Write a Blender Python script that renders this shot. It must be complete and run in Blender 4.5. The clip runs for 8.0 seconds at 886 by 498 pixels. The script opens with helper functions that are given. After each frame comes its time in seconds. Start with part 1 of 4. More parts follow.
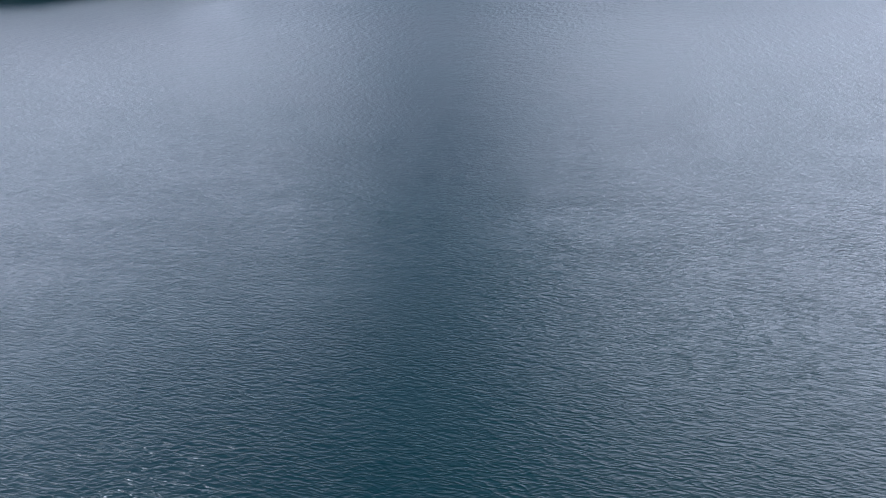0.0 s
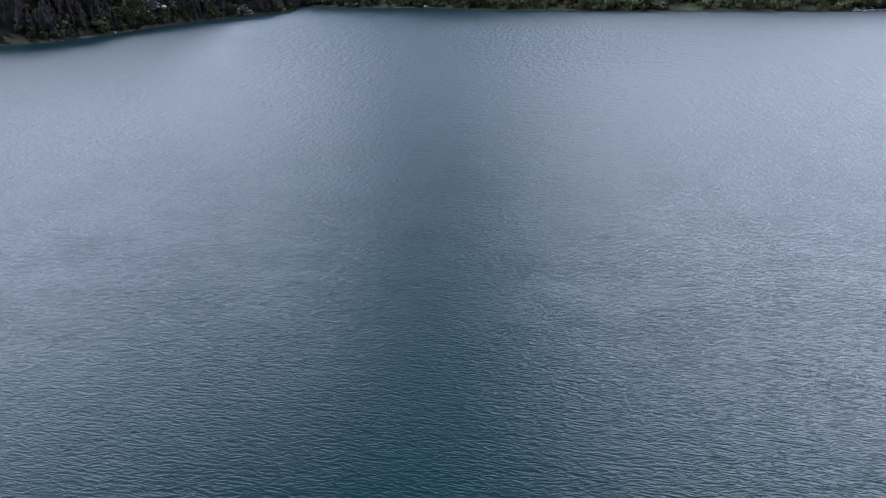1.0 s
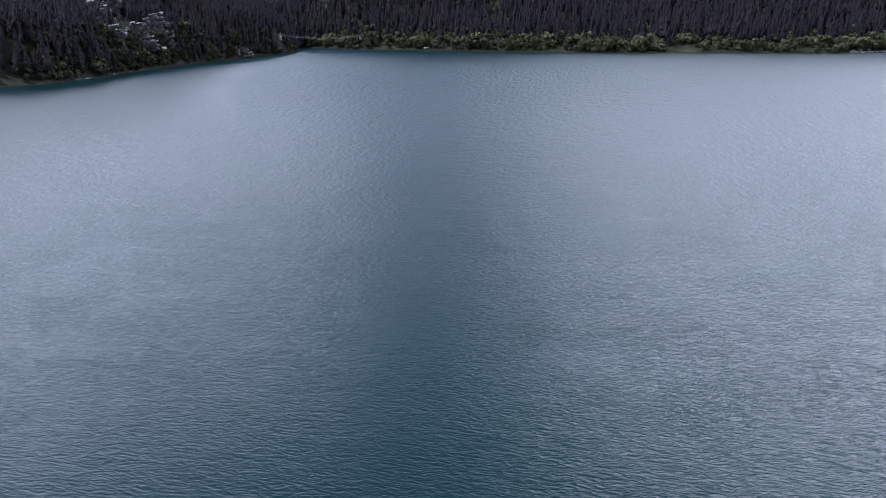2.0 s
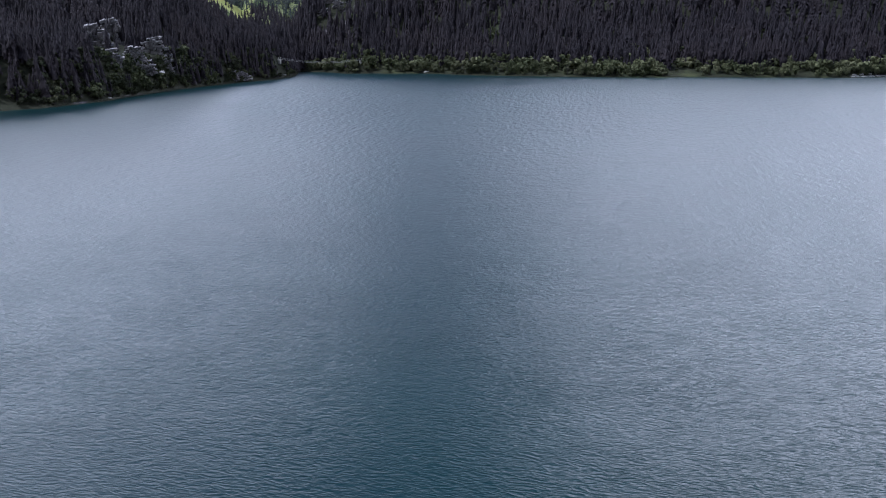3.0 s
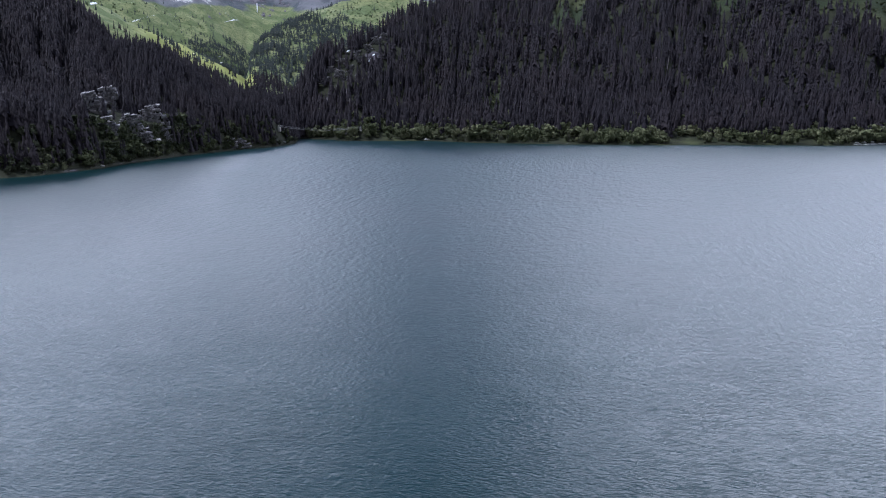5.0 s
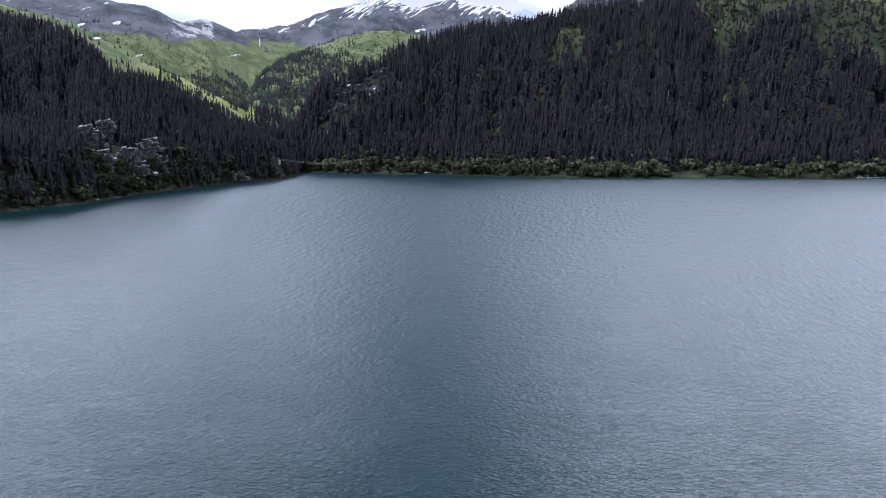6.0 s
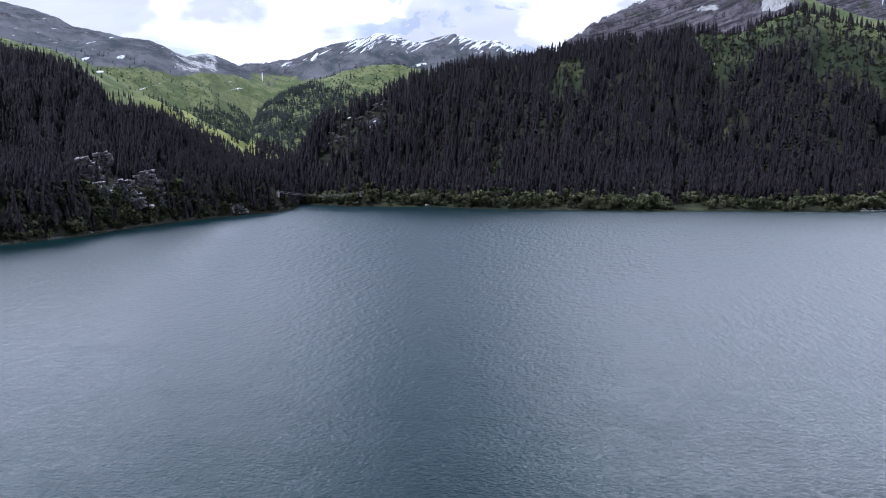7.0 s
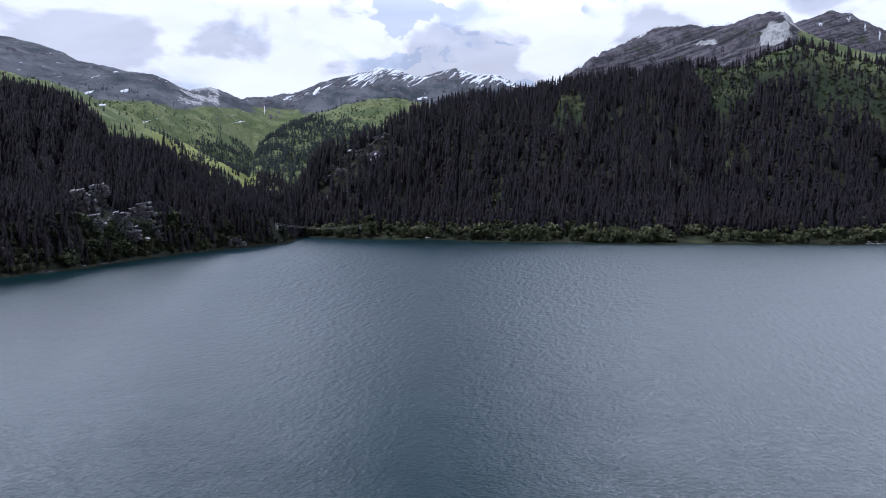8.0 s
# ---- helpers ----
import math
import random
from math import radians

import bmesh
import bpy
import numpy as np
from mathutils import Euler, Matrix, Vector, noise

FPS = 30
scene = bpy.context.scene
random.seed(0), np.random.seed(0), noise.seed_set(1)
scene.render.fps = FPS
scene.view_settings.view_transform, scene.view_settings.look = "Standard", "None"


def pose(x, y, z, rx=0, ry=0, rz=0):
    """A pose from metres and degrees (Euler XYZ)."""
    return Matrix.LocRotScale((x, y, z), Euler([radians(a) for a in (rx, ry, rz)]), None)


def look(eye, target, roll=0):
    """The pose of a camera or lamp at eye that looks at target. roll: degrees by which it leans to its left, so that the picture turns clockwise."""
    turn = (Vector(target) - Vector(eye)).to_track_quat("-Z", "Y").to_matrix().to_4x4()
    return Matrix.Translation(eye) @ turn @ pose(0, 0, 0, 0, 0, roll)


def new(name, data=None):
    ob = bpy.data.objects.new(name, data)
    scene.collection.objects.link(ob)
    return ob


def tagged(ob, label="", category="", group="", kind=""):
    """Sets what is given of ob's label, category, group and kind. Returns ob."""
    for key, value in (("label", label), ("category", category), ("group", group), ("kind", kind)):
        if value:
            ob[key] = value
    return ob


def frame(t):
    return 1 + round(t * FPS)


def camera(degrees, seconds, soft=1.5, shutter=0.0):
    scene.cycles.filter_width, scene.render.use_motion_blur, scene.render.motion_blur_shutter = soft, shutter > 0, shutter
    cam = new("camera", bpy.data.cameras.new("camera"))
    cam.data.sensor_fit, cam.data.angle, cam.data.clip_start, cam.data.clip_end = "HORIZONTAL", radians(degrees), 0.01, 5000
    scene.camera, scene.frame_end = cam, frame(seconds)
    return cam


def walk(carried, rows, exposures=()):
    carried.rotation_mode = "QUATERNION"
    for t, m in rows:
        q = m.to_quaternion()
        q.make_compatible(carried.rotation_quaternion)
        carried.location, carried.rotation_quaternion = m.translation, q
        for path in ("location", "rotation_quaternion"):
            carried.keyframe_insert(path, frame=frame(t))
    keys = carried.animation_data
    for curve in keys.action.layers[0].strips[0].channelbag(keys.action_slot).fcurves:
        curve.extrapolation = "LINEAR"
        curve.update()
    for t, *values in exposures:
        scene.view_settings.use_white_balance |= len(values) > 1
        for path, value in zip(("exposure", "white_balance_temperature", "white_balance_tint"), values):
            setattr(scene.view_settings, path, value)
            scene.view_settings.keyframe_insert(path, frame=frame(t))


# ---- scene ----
# ---------------------------------------------------------------- camera
cam = camera(63.95, 8.0, soft=1.1)
PATH = [
    (0.0, pose(0.00, 0.00, 35.00, 65.40, -0.17, 0.00)),
    (0.5, pose(-0.24, 4.10, 35.05, 67.02, -0.19, -0.03)),
    (1.0, pose(-0.46, 8.20, 35.10, 68.72, -0.20, -0.05)),
    (1.5, pose(-0.65, 12.31, 35.15, 70.41, -0.22, -0.07)),
    (2.0, pose(-0.80, 16.42, 35.19, 71.75, -0.24, -0.08)),
    (2.5, pose(-0.94, 20.53, 35.23, 72.45, -0.26, -0.09)),
    (3.0, pose(-1.07, 24.65, 35.28, 73.53, -0.28, -0.10)),
    (3.5, pose(-1.16, 28.79, 35.32, 74.80, -0.29, -0.10)),
    (4.0, pose(-1.22, 32.93, 35.36, 76.11, -0.31, -0.09)),
    (4.5, pose(-1.26, 37.09, 35.39, 77.39, -0.33, -0.09)),
    (5.0, pose(-1.25, 41.29, 35.43, 78.69, -0.35, -0.07)),
    (5.5, pose(-1.24, 45.48, 35.46, 79.99, -0.36, -0.06)),
    (6.0, pose(-1.22, 49.68, 35.50, 81.30, -0.38, -0.04)),
    (6.5, pose(-1.16, 53.92, 35.53, 82.60, -0.40, -0.02)),
    (7.0, pose(-1.07, 58.19, 35.56, 83.87, -0.42, 0.01)),
    (7.5, pose(-0.95, 62.48, 35.58, 85.16, -0.44, 0.04)),
    (8.0, pose(-0.82, 66.80, 35.61, 86.47, -0.45, 0.08)),
]
walk(cam, PATH, exposures=[(0.0, 0.24, 5250, 14), (3.0, 0.22, 5250, 15), (4.5, 0.24, 5250, 15), (6.5, 0.20, 5250, 15), (7.25, 0.03, 5250, 15), (8.0, -0.20, 5250, 15)])


# ---------------------------------------------------------------- node helper
class Nodes:
    """Short-hand for building a node tree."""

    def __init__(self, tree):
        self.tree = tree
        self.tree.nodes.clear()

    def add(self, kind, props=None, **sockets):
        n = self.tree.nodes.new(kind)
        for k, v in (props or {}).items():
            setattr(n, k, v)
        for k, v in sockets.items():
            key = int(k[1:]) if k[0] == "i" and k[1:].isdigit() else k.replace("_", " ")
            s = n.inputs[key]
            if isinstance(v, bpy.types.NodeSocket):
                self.tree.links.new(v, s)
            else:
                s.default_value = v
        return n

    def math(self, op, a, b=0.0, c=0.0, clamp=False):
        return self.add("ShaderNodeMath", dict(operation=op, use_clamp=clamp), i0=a, i1=b, i2=c).outputs[0]

    def ramp(self, v, lo, hi, a=0.0, b=1.0, smooth=True):
        return self.add("ShaderNodeMapRange", dict(interpolation_type="SMOOTHSTEP" if smooth else "LINEAR"),
                        Value=v, i1=lo, i2=hi, i3=a, i4=b).outputs[0]

    def mix(self, f, a, b):
        n = self.tree.nodes.new("ShaderNodeMix")
        n.data_type = "RGBA"
        for s, v in ((n.inputs[0], f), (n.inputs[6], a), (n.inputs[7], b)):
            if isinstance(v, bpy.types.NodeSocket):
                self.tree.links.new(v, s)
            else:
                s.default_value = v if isinstance(v, (int, float)) else (*v, 1)[:4]
        return n.outputs[2]

    def noise(self, vec, scale, detail=3.0, rough=0.5, dist=0.0):
        return self.add("ShaderNodeTexNoise", Vector=vec, Scale=scale, Detail=detail, Roughness=rough,
                        Distortion=dist).outputs[0]

    def scaled(self, vec, s, rot=(0, 0, 0)):
        return self.add("ShaderNodeMapping", Vector=vec, Scale=s, Rotation=rot).outputs[0]


# ---------------------------------------------------------------- sky and sun
SUN_AZ, SUN_EL = radians(-86), radians(59)          # bearing from straight ahead, to the left, and height
SUN_DIR = Vector((math.sin(SUN_AZ) * math.cos(SUN_EL), math.cos(SUN_AZ) * math.cos(SUN_EL), math.sin(SUN_EL)))
SKY_BLUE, CLOUD_TOP, CLOUD_ZENITH, CLOUD_WEST, CLOUD_EAST = 0.11, 6.2, 0.17, 1.02, 1.14


def build_world():
    w = bpy.data.worlds.new("sky")
    scene.world = w
    w.use_nodes = True
    n = Nodes(w.node_tree)
    sky = n.add("ShaderNodeTexSky", dict(sky_type="NISHITA", sun_disc=False, sun_elevation=SUN_EL,
                                         sun_rotation=SUN_AZ, altitude=1500.0)).outputs[0]
    sky = n.add("ShaderNodeVectorMath", dict(operation="SCALE"), i0=sky, Scale=SKY_BLUE).outputs[0]
    d = n.add("ShaderNodeTexCoord").outputs["Generated"]
    sep = n.add("ShaderNodeSeparateXYZ", Vector=d)
    x, y, z = sep.outputs
    # the direction spread over a plane overhead
    zz = n.math("ADD", n.math("MAXIMUM", z, 0.0), 0.16)
    u, v = n.math("DIVIDE", x, zz), n.math("DIVIDE", y, zz)
    puff = n.scaled(d, (4.2, 4.2, 8.0), (0.0, 0.0, 0.6))
    big = n.noise(puff, 0.5, 3.0, 0.5, 0.2)
    fine = n.noise(puff, 1.9, 8.0, 0.52, 0.15)
    cover = n.math("ADD", n.math("MULTIPLY", big, 0.55), n.math("MULTIPLY", fine, 0.45))
    # the long blue gap that runs overhead from straight ahead
    gx = n.math("ADD", u, n.ramp(v, 0.8, 2.0, 0.27, -0.03))
    wob = n.math("MULTIPLY", n.math("SUBTRACT", fine, 0.5), 0.34)
    half = n.ramp(v, 0.8, 2.0, 0.98, 0.34)
    gap = n.ramp(n.math("DIVIDE", n.math("ABSOLUTE", n.math("ADD", gx, wob)), half), 0.0, 1.0, 1.0, 0.0)
    gap = n.math("MULTIPLY", gap, n.ramp(v, 1.2, 2.2, 1.0, 0.16))
    gap = n.math("MULTIPLY", gap, n.ramp(v, -1.0, 0.0, 0.0, 1.0))
    gap = n.math("MULTIPLY", gap, n.ramp(z, 0.23, 0.36, 0.12, 1.0))
    cover = n.math("SUBTRACT", cover, n.math("MULTIPLY", gap, 0.46))
    # small torn holes where the gap runs down towards the peaks
    hole = n.math("MULTIPLY", n.ramp(n.noise(puff, 2.6, 5.0, 0.5, 0.3), 0.53, 0.62), n.ramp(n.math("ABSOLUTE", n.math("SUBTRACT", x, 0.04)), 0.06, 0.20, 0.42, 0.0))
    cover = n.math("SUBTRACT", cover, n.math("MULTIPLY", hole, n.ramp(z, 0.40, 0.32)))
    # low down the gap is seen through thin haze
    mask = n.math("MAXIMUM", n.ramp(cover, 0.24, 0.48), n.ramp(z, 0.24, 0.34, 0.62, 0.0))
    # billows: sunlit heads over flat grey undersides
    heads = n.ramp(n.noise(n.scaled(d, (5.6, 5.6, 12.0), (0.1, 0.0, 1.3)), 1.0, 9.0, 0.50, 0.25), 0.465, 0.54)
    under = n.noise(n.scaled(d, (3.0, 3.0, 9.0), (0.4, 0.2, 0.9)), 1.0, 6.0, 0.55, 0.4)
    lum = n.math("MULTIPLY_ADD", heads, 0.36, n.ramp(under, 0.32, 0.68, 0.90, 0.68))
    lum = n.math("MULTIPLY", lum, n.math("MULTIPLY", n.ramp(z, 0.25, 0.37, 1.0, CLOUD_TOP), n.ramp(z, 0.33, 0.66, 1.0, CLOUD_ZENITH)))
    side = n.math("SUBTRACT", n.ramp(x, -0.55, 0.42, CLOUD_WEST, CLOUD_EAST), 1.0)
    lum = n.math("MULTIPLY", lum, n.math("MULTIPLY_ADD", side, n.ramp(z, 0.24, 0.34), 1.0))
    lum = n.math("MULTIPLY", lum, n.ramp(x, -0.62, -0.20, 0.90, 1.0))
    lum = n.math("MULTIPLY", lum, n.ramp(y, -0.5, 0.6, 0.16, 1.0))
    cloud = n.add("ShaderNodeVectorMath", dict(operation="SCALE"), i0=(1.04, 1.0, 1.0), Scale=lum).outputs[0]
    col = n.mix(mask, sky, cloud)
    bg = n.add("ShaderNodeBackground", Color=col, Strength=1.0)
    n.add("ShaderNodeOutputWorld", Surface=bg.outputs[0])


build_world()
sun = new("sun", bpy.data.lights.new("sun", "SUN"))
sun.data.energy, sun.data.angle, sun.data.color = 3.4, radians(2.0), (1.0, 0.95, 0.87)
sun.matrix_world = look(SUN_DIR * 1000, (0, 0, 0))


# ---------------------------------------------------------------- materials
def material(name, build):
    m = bpy.data.materials.new(name)
    m.use_nodes = True
    n = Nodes(m.node_tree)
    shader = build(n)
    n.add("ShaderNodeOutputMaterial", Surface=shader)
    return m


def bsdf(n, color, rough=0.9, normal=None, spec=0.3, **more):
    s = n.add("ShaderNodeBsdfPrincipled", Base_Color=color if isinstance(color, bpy.types.NodeSocket) else (*color, 1),
              Roughness=rough, **more)
    s.inputs["Specular IOR Level"].default_value = spec
    if normal is not None:
        n.tree.links.new(normal, s.inputs["Normal"])
    return s.outputs[0]


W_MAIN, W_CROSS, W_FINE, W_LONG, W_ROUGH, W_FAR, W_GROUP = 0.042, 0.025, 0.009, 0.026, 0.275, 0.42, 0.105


def water_nodes(n):
    geo = n.add("ShaderNodeNewGeometry")
    p = geo.outputs["Position"]
    wind = n.add("ShaderNodeAttribute", dict(attribute_name="wind")).outputs["Fac"]
    # short-crested wind waves: crests under a metre apart, a second train across them, ripples on both
    flat = n.scaled(p, (1, 1, 0), (0, 0, radians(13)))
    gust = n.ramp(n.noise(n.scaled(flat, (0.06, 0.10, 0)), 1.0, 6.0, 0.66), 0.25, 0.75, 0.72, 1.25)
    a = n.noise(n.scaled(flat, (0.60, 2.2, 0)), 1.0, 1.0, 0.45, 0.35)
    b = n.noise(n.scaled(n.scaled(flat, (1, 1, 0), (0, 0, radians(-24))), (0.85, 2.8, 0)), 1.0, 1.0, 0.45, 0.3)
    f = n.noise(n.scaled(n.scaled(flat, (1, 1, 0), (0, 0, radians(8))), (3.2, 7.5, 0)), 1.0, 2.0, 0.5, 0.3)
    c = n.noise(n.scaled(n.scaled(flat, (1, 1, 0), (0, 0, radians(6))), (0.30, 0.62, 0)), 1.0, 1.0, 0.5, 0.4)

    def crest(v, amp):
        # sharp crests between rounded troughs
        r = n.math("SUBTRACT", 1.0, n.math("ABSOLUTE", n.math("MULTIPLY_ADD", v, 2.6, -1.3)), clamp=True)
        return n.math("MULTIPLY", n.math("POWER", r, 1.5), amp)
    high = n.math("ADD", crest(a, W_MAIN), crest(b, W_CROSS))
    high = n.math("ADD", high, n.math("MULTIPLY_ADD", f, W_FINE, n.math("MULTIPLY", c, W_LONG)))
    high = n.math("MULTIPLY", n.math("MULTIPLY", high, gust), wind)
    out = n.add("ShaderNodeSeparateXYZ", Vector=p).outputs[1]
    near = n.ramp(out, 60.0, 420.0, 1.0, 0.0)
    # groups of waves: patches of steeper and flatter water, longer in the open middle of the lake
    group = None
    for across, along, come, gone in ((0.7, 0.8, 70.0, 200.0), (1.0, 1.5, 110.0, 300.0), (1.5, 3.4, 160.0, 420.0), (2.3, 7.5, 240.0, 900.0)):
        g = n.noise(n.scaled(flat, (1 / across, 1 / along, 0)), 1.0, 1.0, 0.5)
        g = n.math("MULTIPLY", g, n.math("MULTIPLY", n.ramp(out, come * 0.6, come * 2.2), n.ramp(out, gone * 0.6, gone * 2.2, W_GROUP * along, 0.0)))
        group = g if group is None else n.math("ADD", group, g)
    high = n.math("ADD", n.math("MULTIPLY", high, near), n.math("MULTIPLY", group, wind))
    bump = n.add("ShaderNodeBump", Strength=1.0, Distance=1.0, Height=high).outputs[0]
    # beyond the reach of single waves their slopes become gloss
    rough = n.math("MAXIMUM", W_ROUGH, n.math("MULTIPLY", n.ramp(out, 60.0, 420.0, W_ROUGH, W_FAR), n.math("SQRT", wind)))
    tint = n.mix(n.ramp(n.noise(p, 0.02, 2.0), 0.3, 0.7), (0.0006, 0.0145, 0.0158), (0.0010, 0.0180, 0.0190))
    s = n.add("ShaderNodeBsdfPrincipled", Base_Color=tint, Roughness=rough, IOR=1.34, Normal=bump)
    return s.outputs[0]


def ground_nodes(n):
    geo = n.add("ShaderNodeNewGeometry")
    p = geo.outputs["Position"]
    meadow = n.add("ShaderNodeAttribute", dict(attribute_name="meadow")).outputs["Fac"]
    rock = n.add("ShaderNodeAttribute", dict(attribute_name="rock")).outputs["Fac"]
    snow = n.add("ShaderNodeAttribute", dict(attribute_name="snow")).outputs["Fac"]
    fine = n.noise(p, 0.35, 5.0, 0.6)
    mid = n.noise(p, 0.045, 5.0, 0.62, 0.5)
    big = n.noise(p, 0.011, 4.0, 0.6, 0.6)
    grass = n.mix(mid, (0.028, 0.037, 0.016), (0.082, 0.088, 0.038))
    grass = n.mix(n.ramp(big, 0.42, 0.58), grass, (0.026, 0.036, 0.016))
    # valley grass: sunshine put into a brighter, yellower colour than the near grass
    sunlit_grass = n.mix(mid, (0.110, 0.134, 0.058), (0.275, 0.292, 0.125))
    sunlit_grass = n.mix(n.ramp(big, 0.44, 0.60, 0.0, 0.8), sunlit_grass, (0.088, 0.122, 0.044))
    sunlit_pasture = n.add("ShaderNodeAttribute", dict(attribute_name="sunlit_pasture")).outputs["Fac"]
    # lime colour paints the strongest sun on the left valley side
    sunlit_strip = n.mix(n.noise(p, 0.03, 4.0, 0.6), (0.165, 0.190, 0.052), (0.360, 0.370, 0.115))
    sunlit_grass = n.mix(n.ramp(n.noise(p, 0.12, 4.0, 0.7), 0.46, 0.62, 0.0, 0.6), sunlit_grass, (0.055, 0.078, 0.030))
    sunlit_grass = n.mix(n.ramp(sunlit_pasture, 0.6, 1.0), sunlit_grass, sunlit_strip)
    grass = n.mix(n.ramp(sunlit_pasture, 0.0, 0.6, 0.0, 1.0, False), grass, sunlit_grass)
    floor = n.mix(fine, (0.010, 0.012, 0.007), (0.034, 0.036, 0.018))
    streak = n.noise(n.scaled(p, (0.06, 0.06, 0.022)), 1.0, 7.0, 0.68, 0.8)
    # beds of rock that climb to the right, cut by upright clefts
    beds = n.add("ShaderNodeVectorMath", dict(operation="MULTIPLY_ADD"), i0=n.add("ShaderNodeCombineXYZ", Z=n.add("ShaderNodeSeparateXYZ", Vector=p).outputs[0]).outputs[0], i1=(0, 0, -0.34), i2=p).outputs[0]
    ledge = n.noise(n.scaled(beds, (0.010, 0.010, 0.16)), 1.0, 5.0, 0.62, 0.25)
    fissure = n.noise(n.scaled(p, (0.13, 0.13, 0.016)), 1.0, 6.0, 0.65, 0.5)
    stone = n.mix(n.ramp(n.math("MULTIPLY_ADD", ledge, 0.55, n.math("MULTIPLY", streak, 0.45)), 0.38, 0.63), (0.038, 0.035, 0.044), (0.190, 0.172, 0.192))
    stone = n.mix(n.ramp(n.math("MINIMUM", fissure, ledge), 0.34, 0.46), (0.034, 0.033, 0.038), stone)
    stone = n.mix(n.ramp(n.noise(p, 0.02, 5.0, 0.65), 0.56, 0.66, 0.0, 0.75), stone, (0.045, 0.060, 0.026))
    # heath colour, with the far range's blue haze and cloud shade painted in
    hazy_moor = n.mix(n.ramp(n.noise(n.scaled(p, (0.01, 0.004, 0.012)), 1.0, 6.0, 0.65, 0.4), 0.35, 0.65), (0.050, 0.062, 0.070), (0.150, 0.150, 0.164))
    heath = n.add("ShaderNodeAttribute", dict(attribute_name="heath")).outputs["Fac"]
    scree = n.add("ShaderNodeAttribute", dict(attribute_name="scree")).outputs["Fac"]
    wob = n.math("MULTIPLY", n.math("SUBTRACT", mid, 0.5), 0.9)
    col = n.mix(n.ramp(n.math("ADD", meadow, wob), 0.4, 0.6), floor, grass)
    wide = n.math("MULTIPLY", n.math("SUBTRACT", n.noise(p, 0.006, 6.0, 0.65, 0.5), 0.5), 1.2)
    col = n.mix(n.ramp(n.math("ADD", heath, wide), 0.35, 0.65), col, hazy_moor)
    col = n.mix(n.ramp(n.math("ADD", rock, wob), 0.42, 0.58), col, stone)
    pale = n.mix(n.math("MULTIPLY", n.math("ADD", fine, n.ramp(streak, 0.35, 0.65)), 0.5), (0.22, 0.215, 0.215), (0.70, 0.69, 0.68))
    pale = n.mix(n.ramp(fissure, 0.34, 0.44), (0.20, 0.195, 0.195), pale)
    col = n.mix(n.ramp(n.math("ADD", scree, n.math("MULTIPLY", n.math("SUBTRACT", streak, 0.5), 1.1)), 0.34, 0.56), col, pale)
    slant = n.add("ShaderNodeVectorMath", dict(operation="MULTIPLY_ADD"), i0=n.add("ShaderNodeCombineXYZ", X=n.add("ShaderNodeSeparateXYZ", Vector=p).outputs[2]).outputs[0], i1=(-0.9, 0, 0), i2=p).outputs[0]
    wob2 = n.math("MULTIPLY", n.math("SUBTRACT", n.noise(n.scaled(slant, (0.048, 0.006, 0.007)), 1.0, 5.0, 0.6, 0.35), 0.5), 2.2)
    col = n.mix(n.ramp(n.math("ADD", snow, wob2), 0.47, 0.52), col, (0.82, 0.84, 0.88))
    h = n.math("ADD", n.math("MULTIPLY", mid, 5.0), n.math("MULTIPLY", fine, 0.7))
    cut = n.math("MULTIPLY", n.math("ADD", n.ramp(ledge, 0.35, 0.6), n.ramp(fissure, 0.35, 0.55)), n.math("MULTIPLY", rock, 6.0))
    h = n.math("ADD", h, cut)
    bump = n.add("ShaderNodeBump", Strength=0.5, Distance=1.0, Height=h).outputs[0]
    return bsdf(n, col, 0.95, bump, 0.2)


def leaf_nodes(dark, light, tone):
    def build(n):
        r = n.add("ShaderNodeNewGeometry").outputs["Random Per Island"]
        o = n.add("ShaderNodeObjectInfo").outputs["Random"]
        p = n.add("ShaderNodeNewGeometry").outputs["Position"]
        f = n.noise(p, 0.9, 3.0, 0.6)
        t = n.math("FRACT", n.math("ADD", n.math("MULTIPLY", r, 3.0), o))
        col = n.mix(n.math("MULTIPLY", n.math("ADD", f, t), 0.5), dark, light)
        patch = n.ramp(n.noise(p, 0.02, 3.0, 0.6), 0.45, 0.65)
        col = n.mix(n.math("MULTIPLY", patch, 0.6), col, tone)
        return bsdf(n, col, 0.85, None, 0.15)
    return build


def plain_nodes(a, b, scale, rough=0.85, bump=0.3):
    def build(n):
        p = n.add("ShaderNodeNewGeometry").outputs["Position"]
        f = n.noise(p, scale, 5.0, 0.62, 0.4)
        g = n.noise(p, scale * 7, 3.0, 0.6)
        col = n.mix(n.math("MULTIPLY", n.math("ADD", f, g), 0.5), a, b)
        nb = n.add("ShaderNodeBump", Strength=bump, Distance=0.3, Height=f).outputs[0]
        return bsdf(n, col, rough, nb, 0.3)
    return build


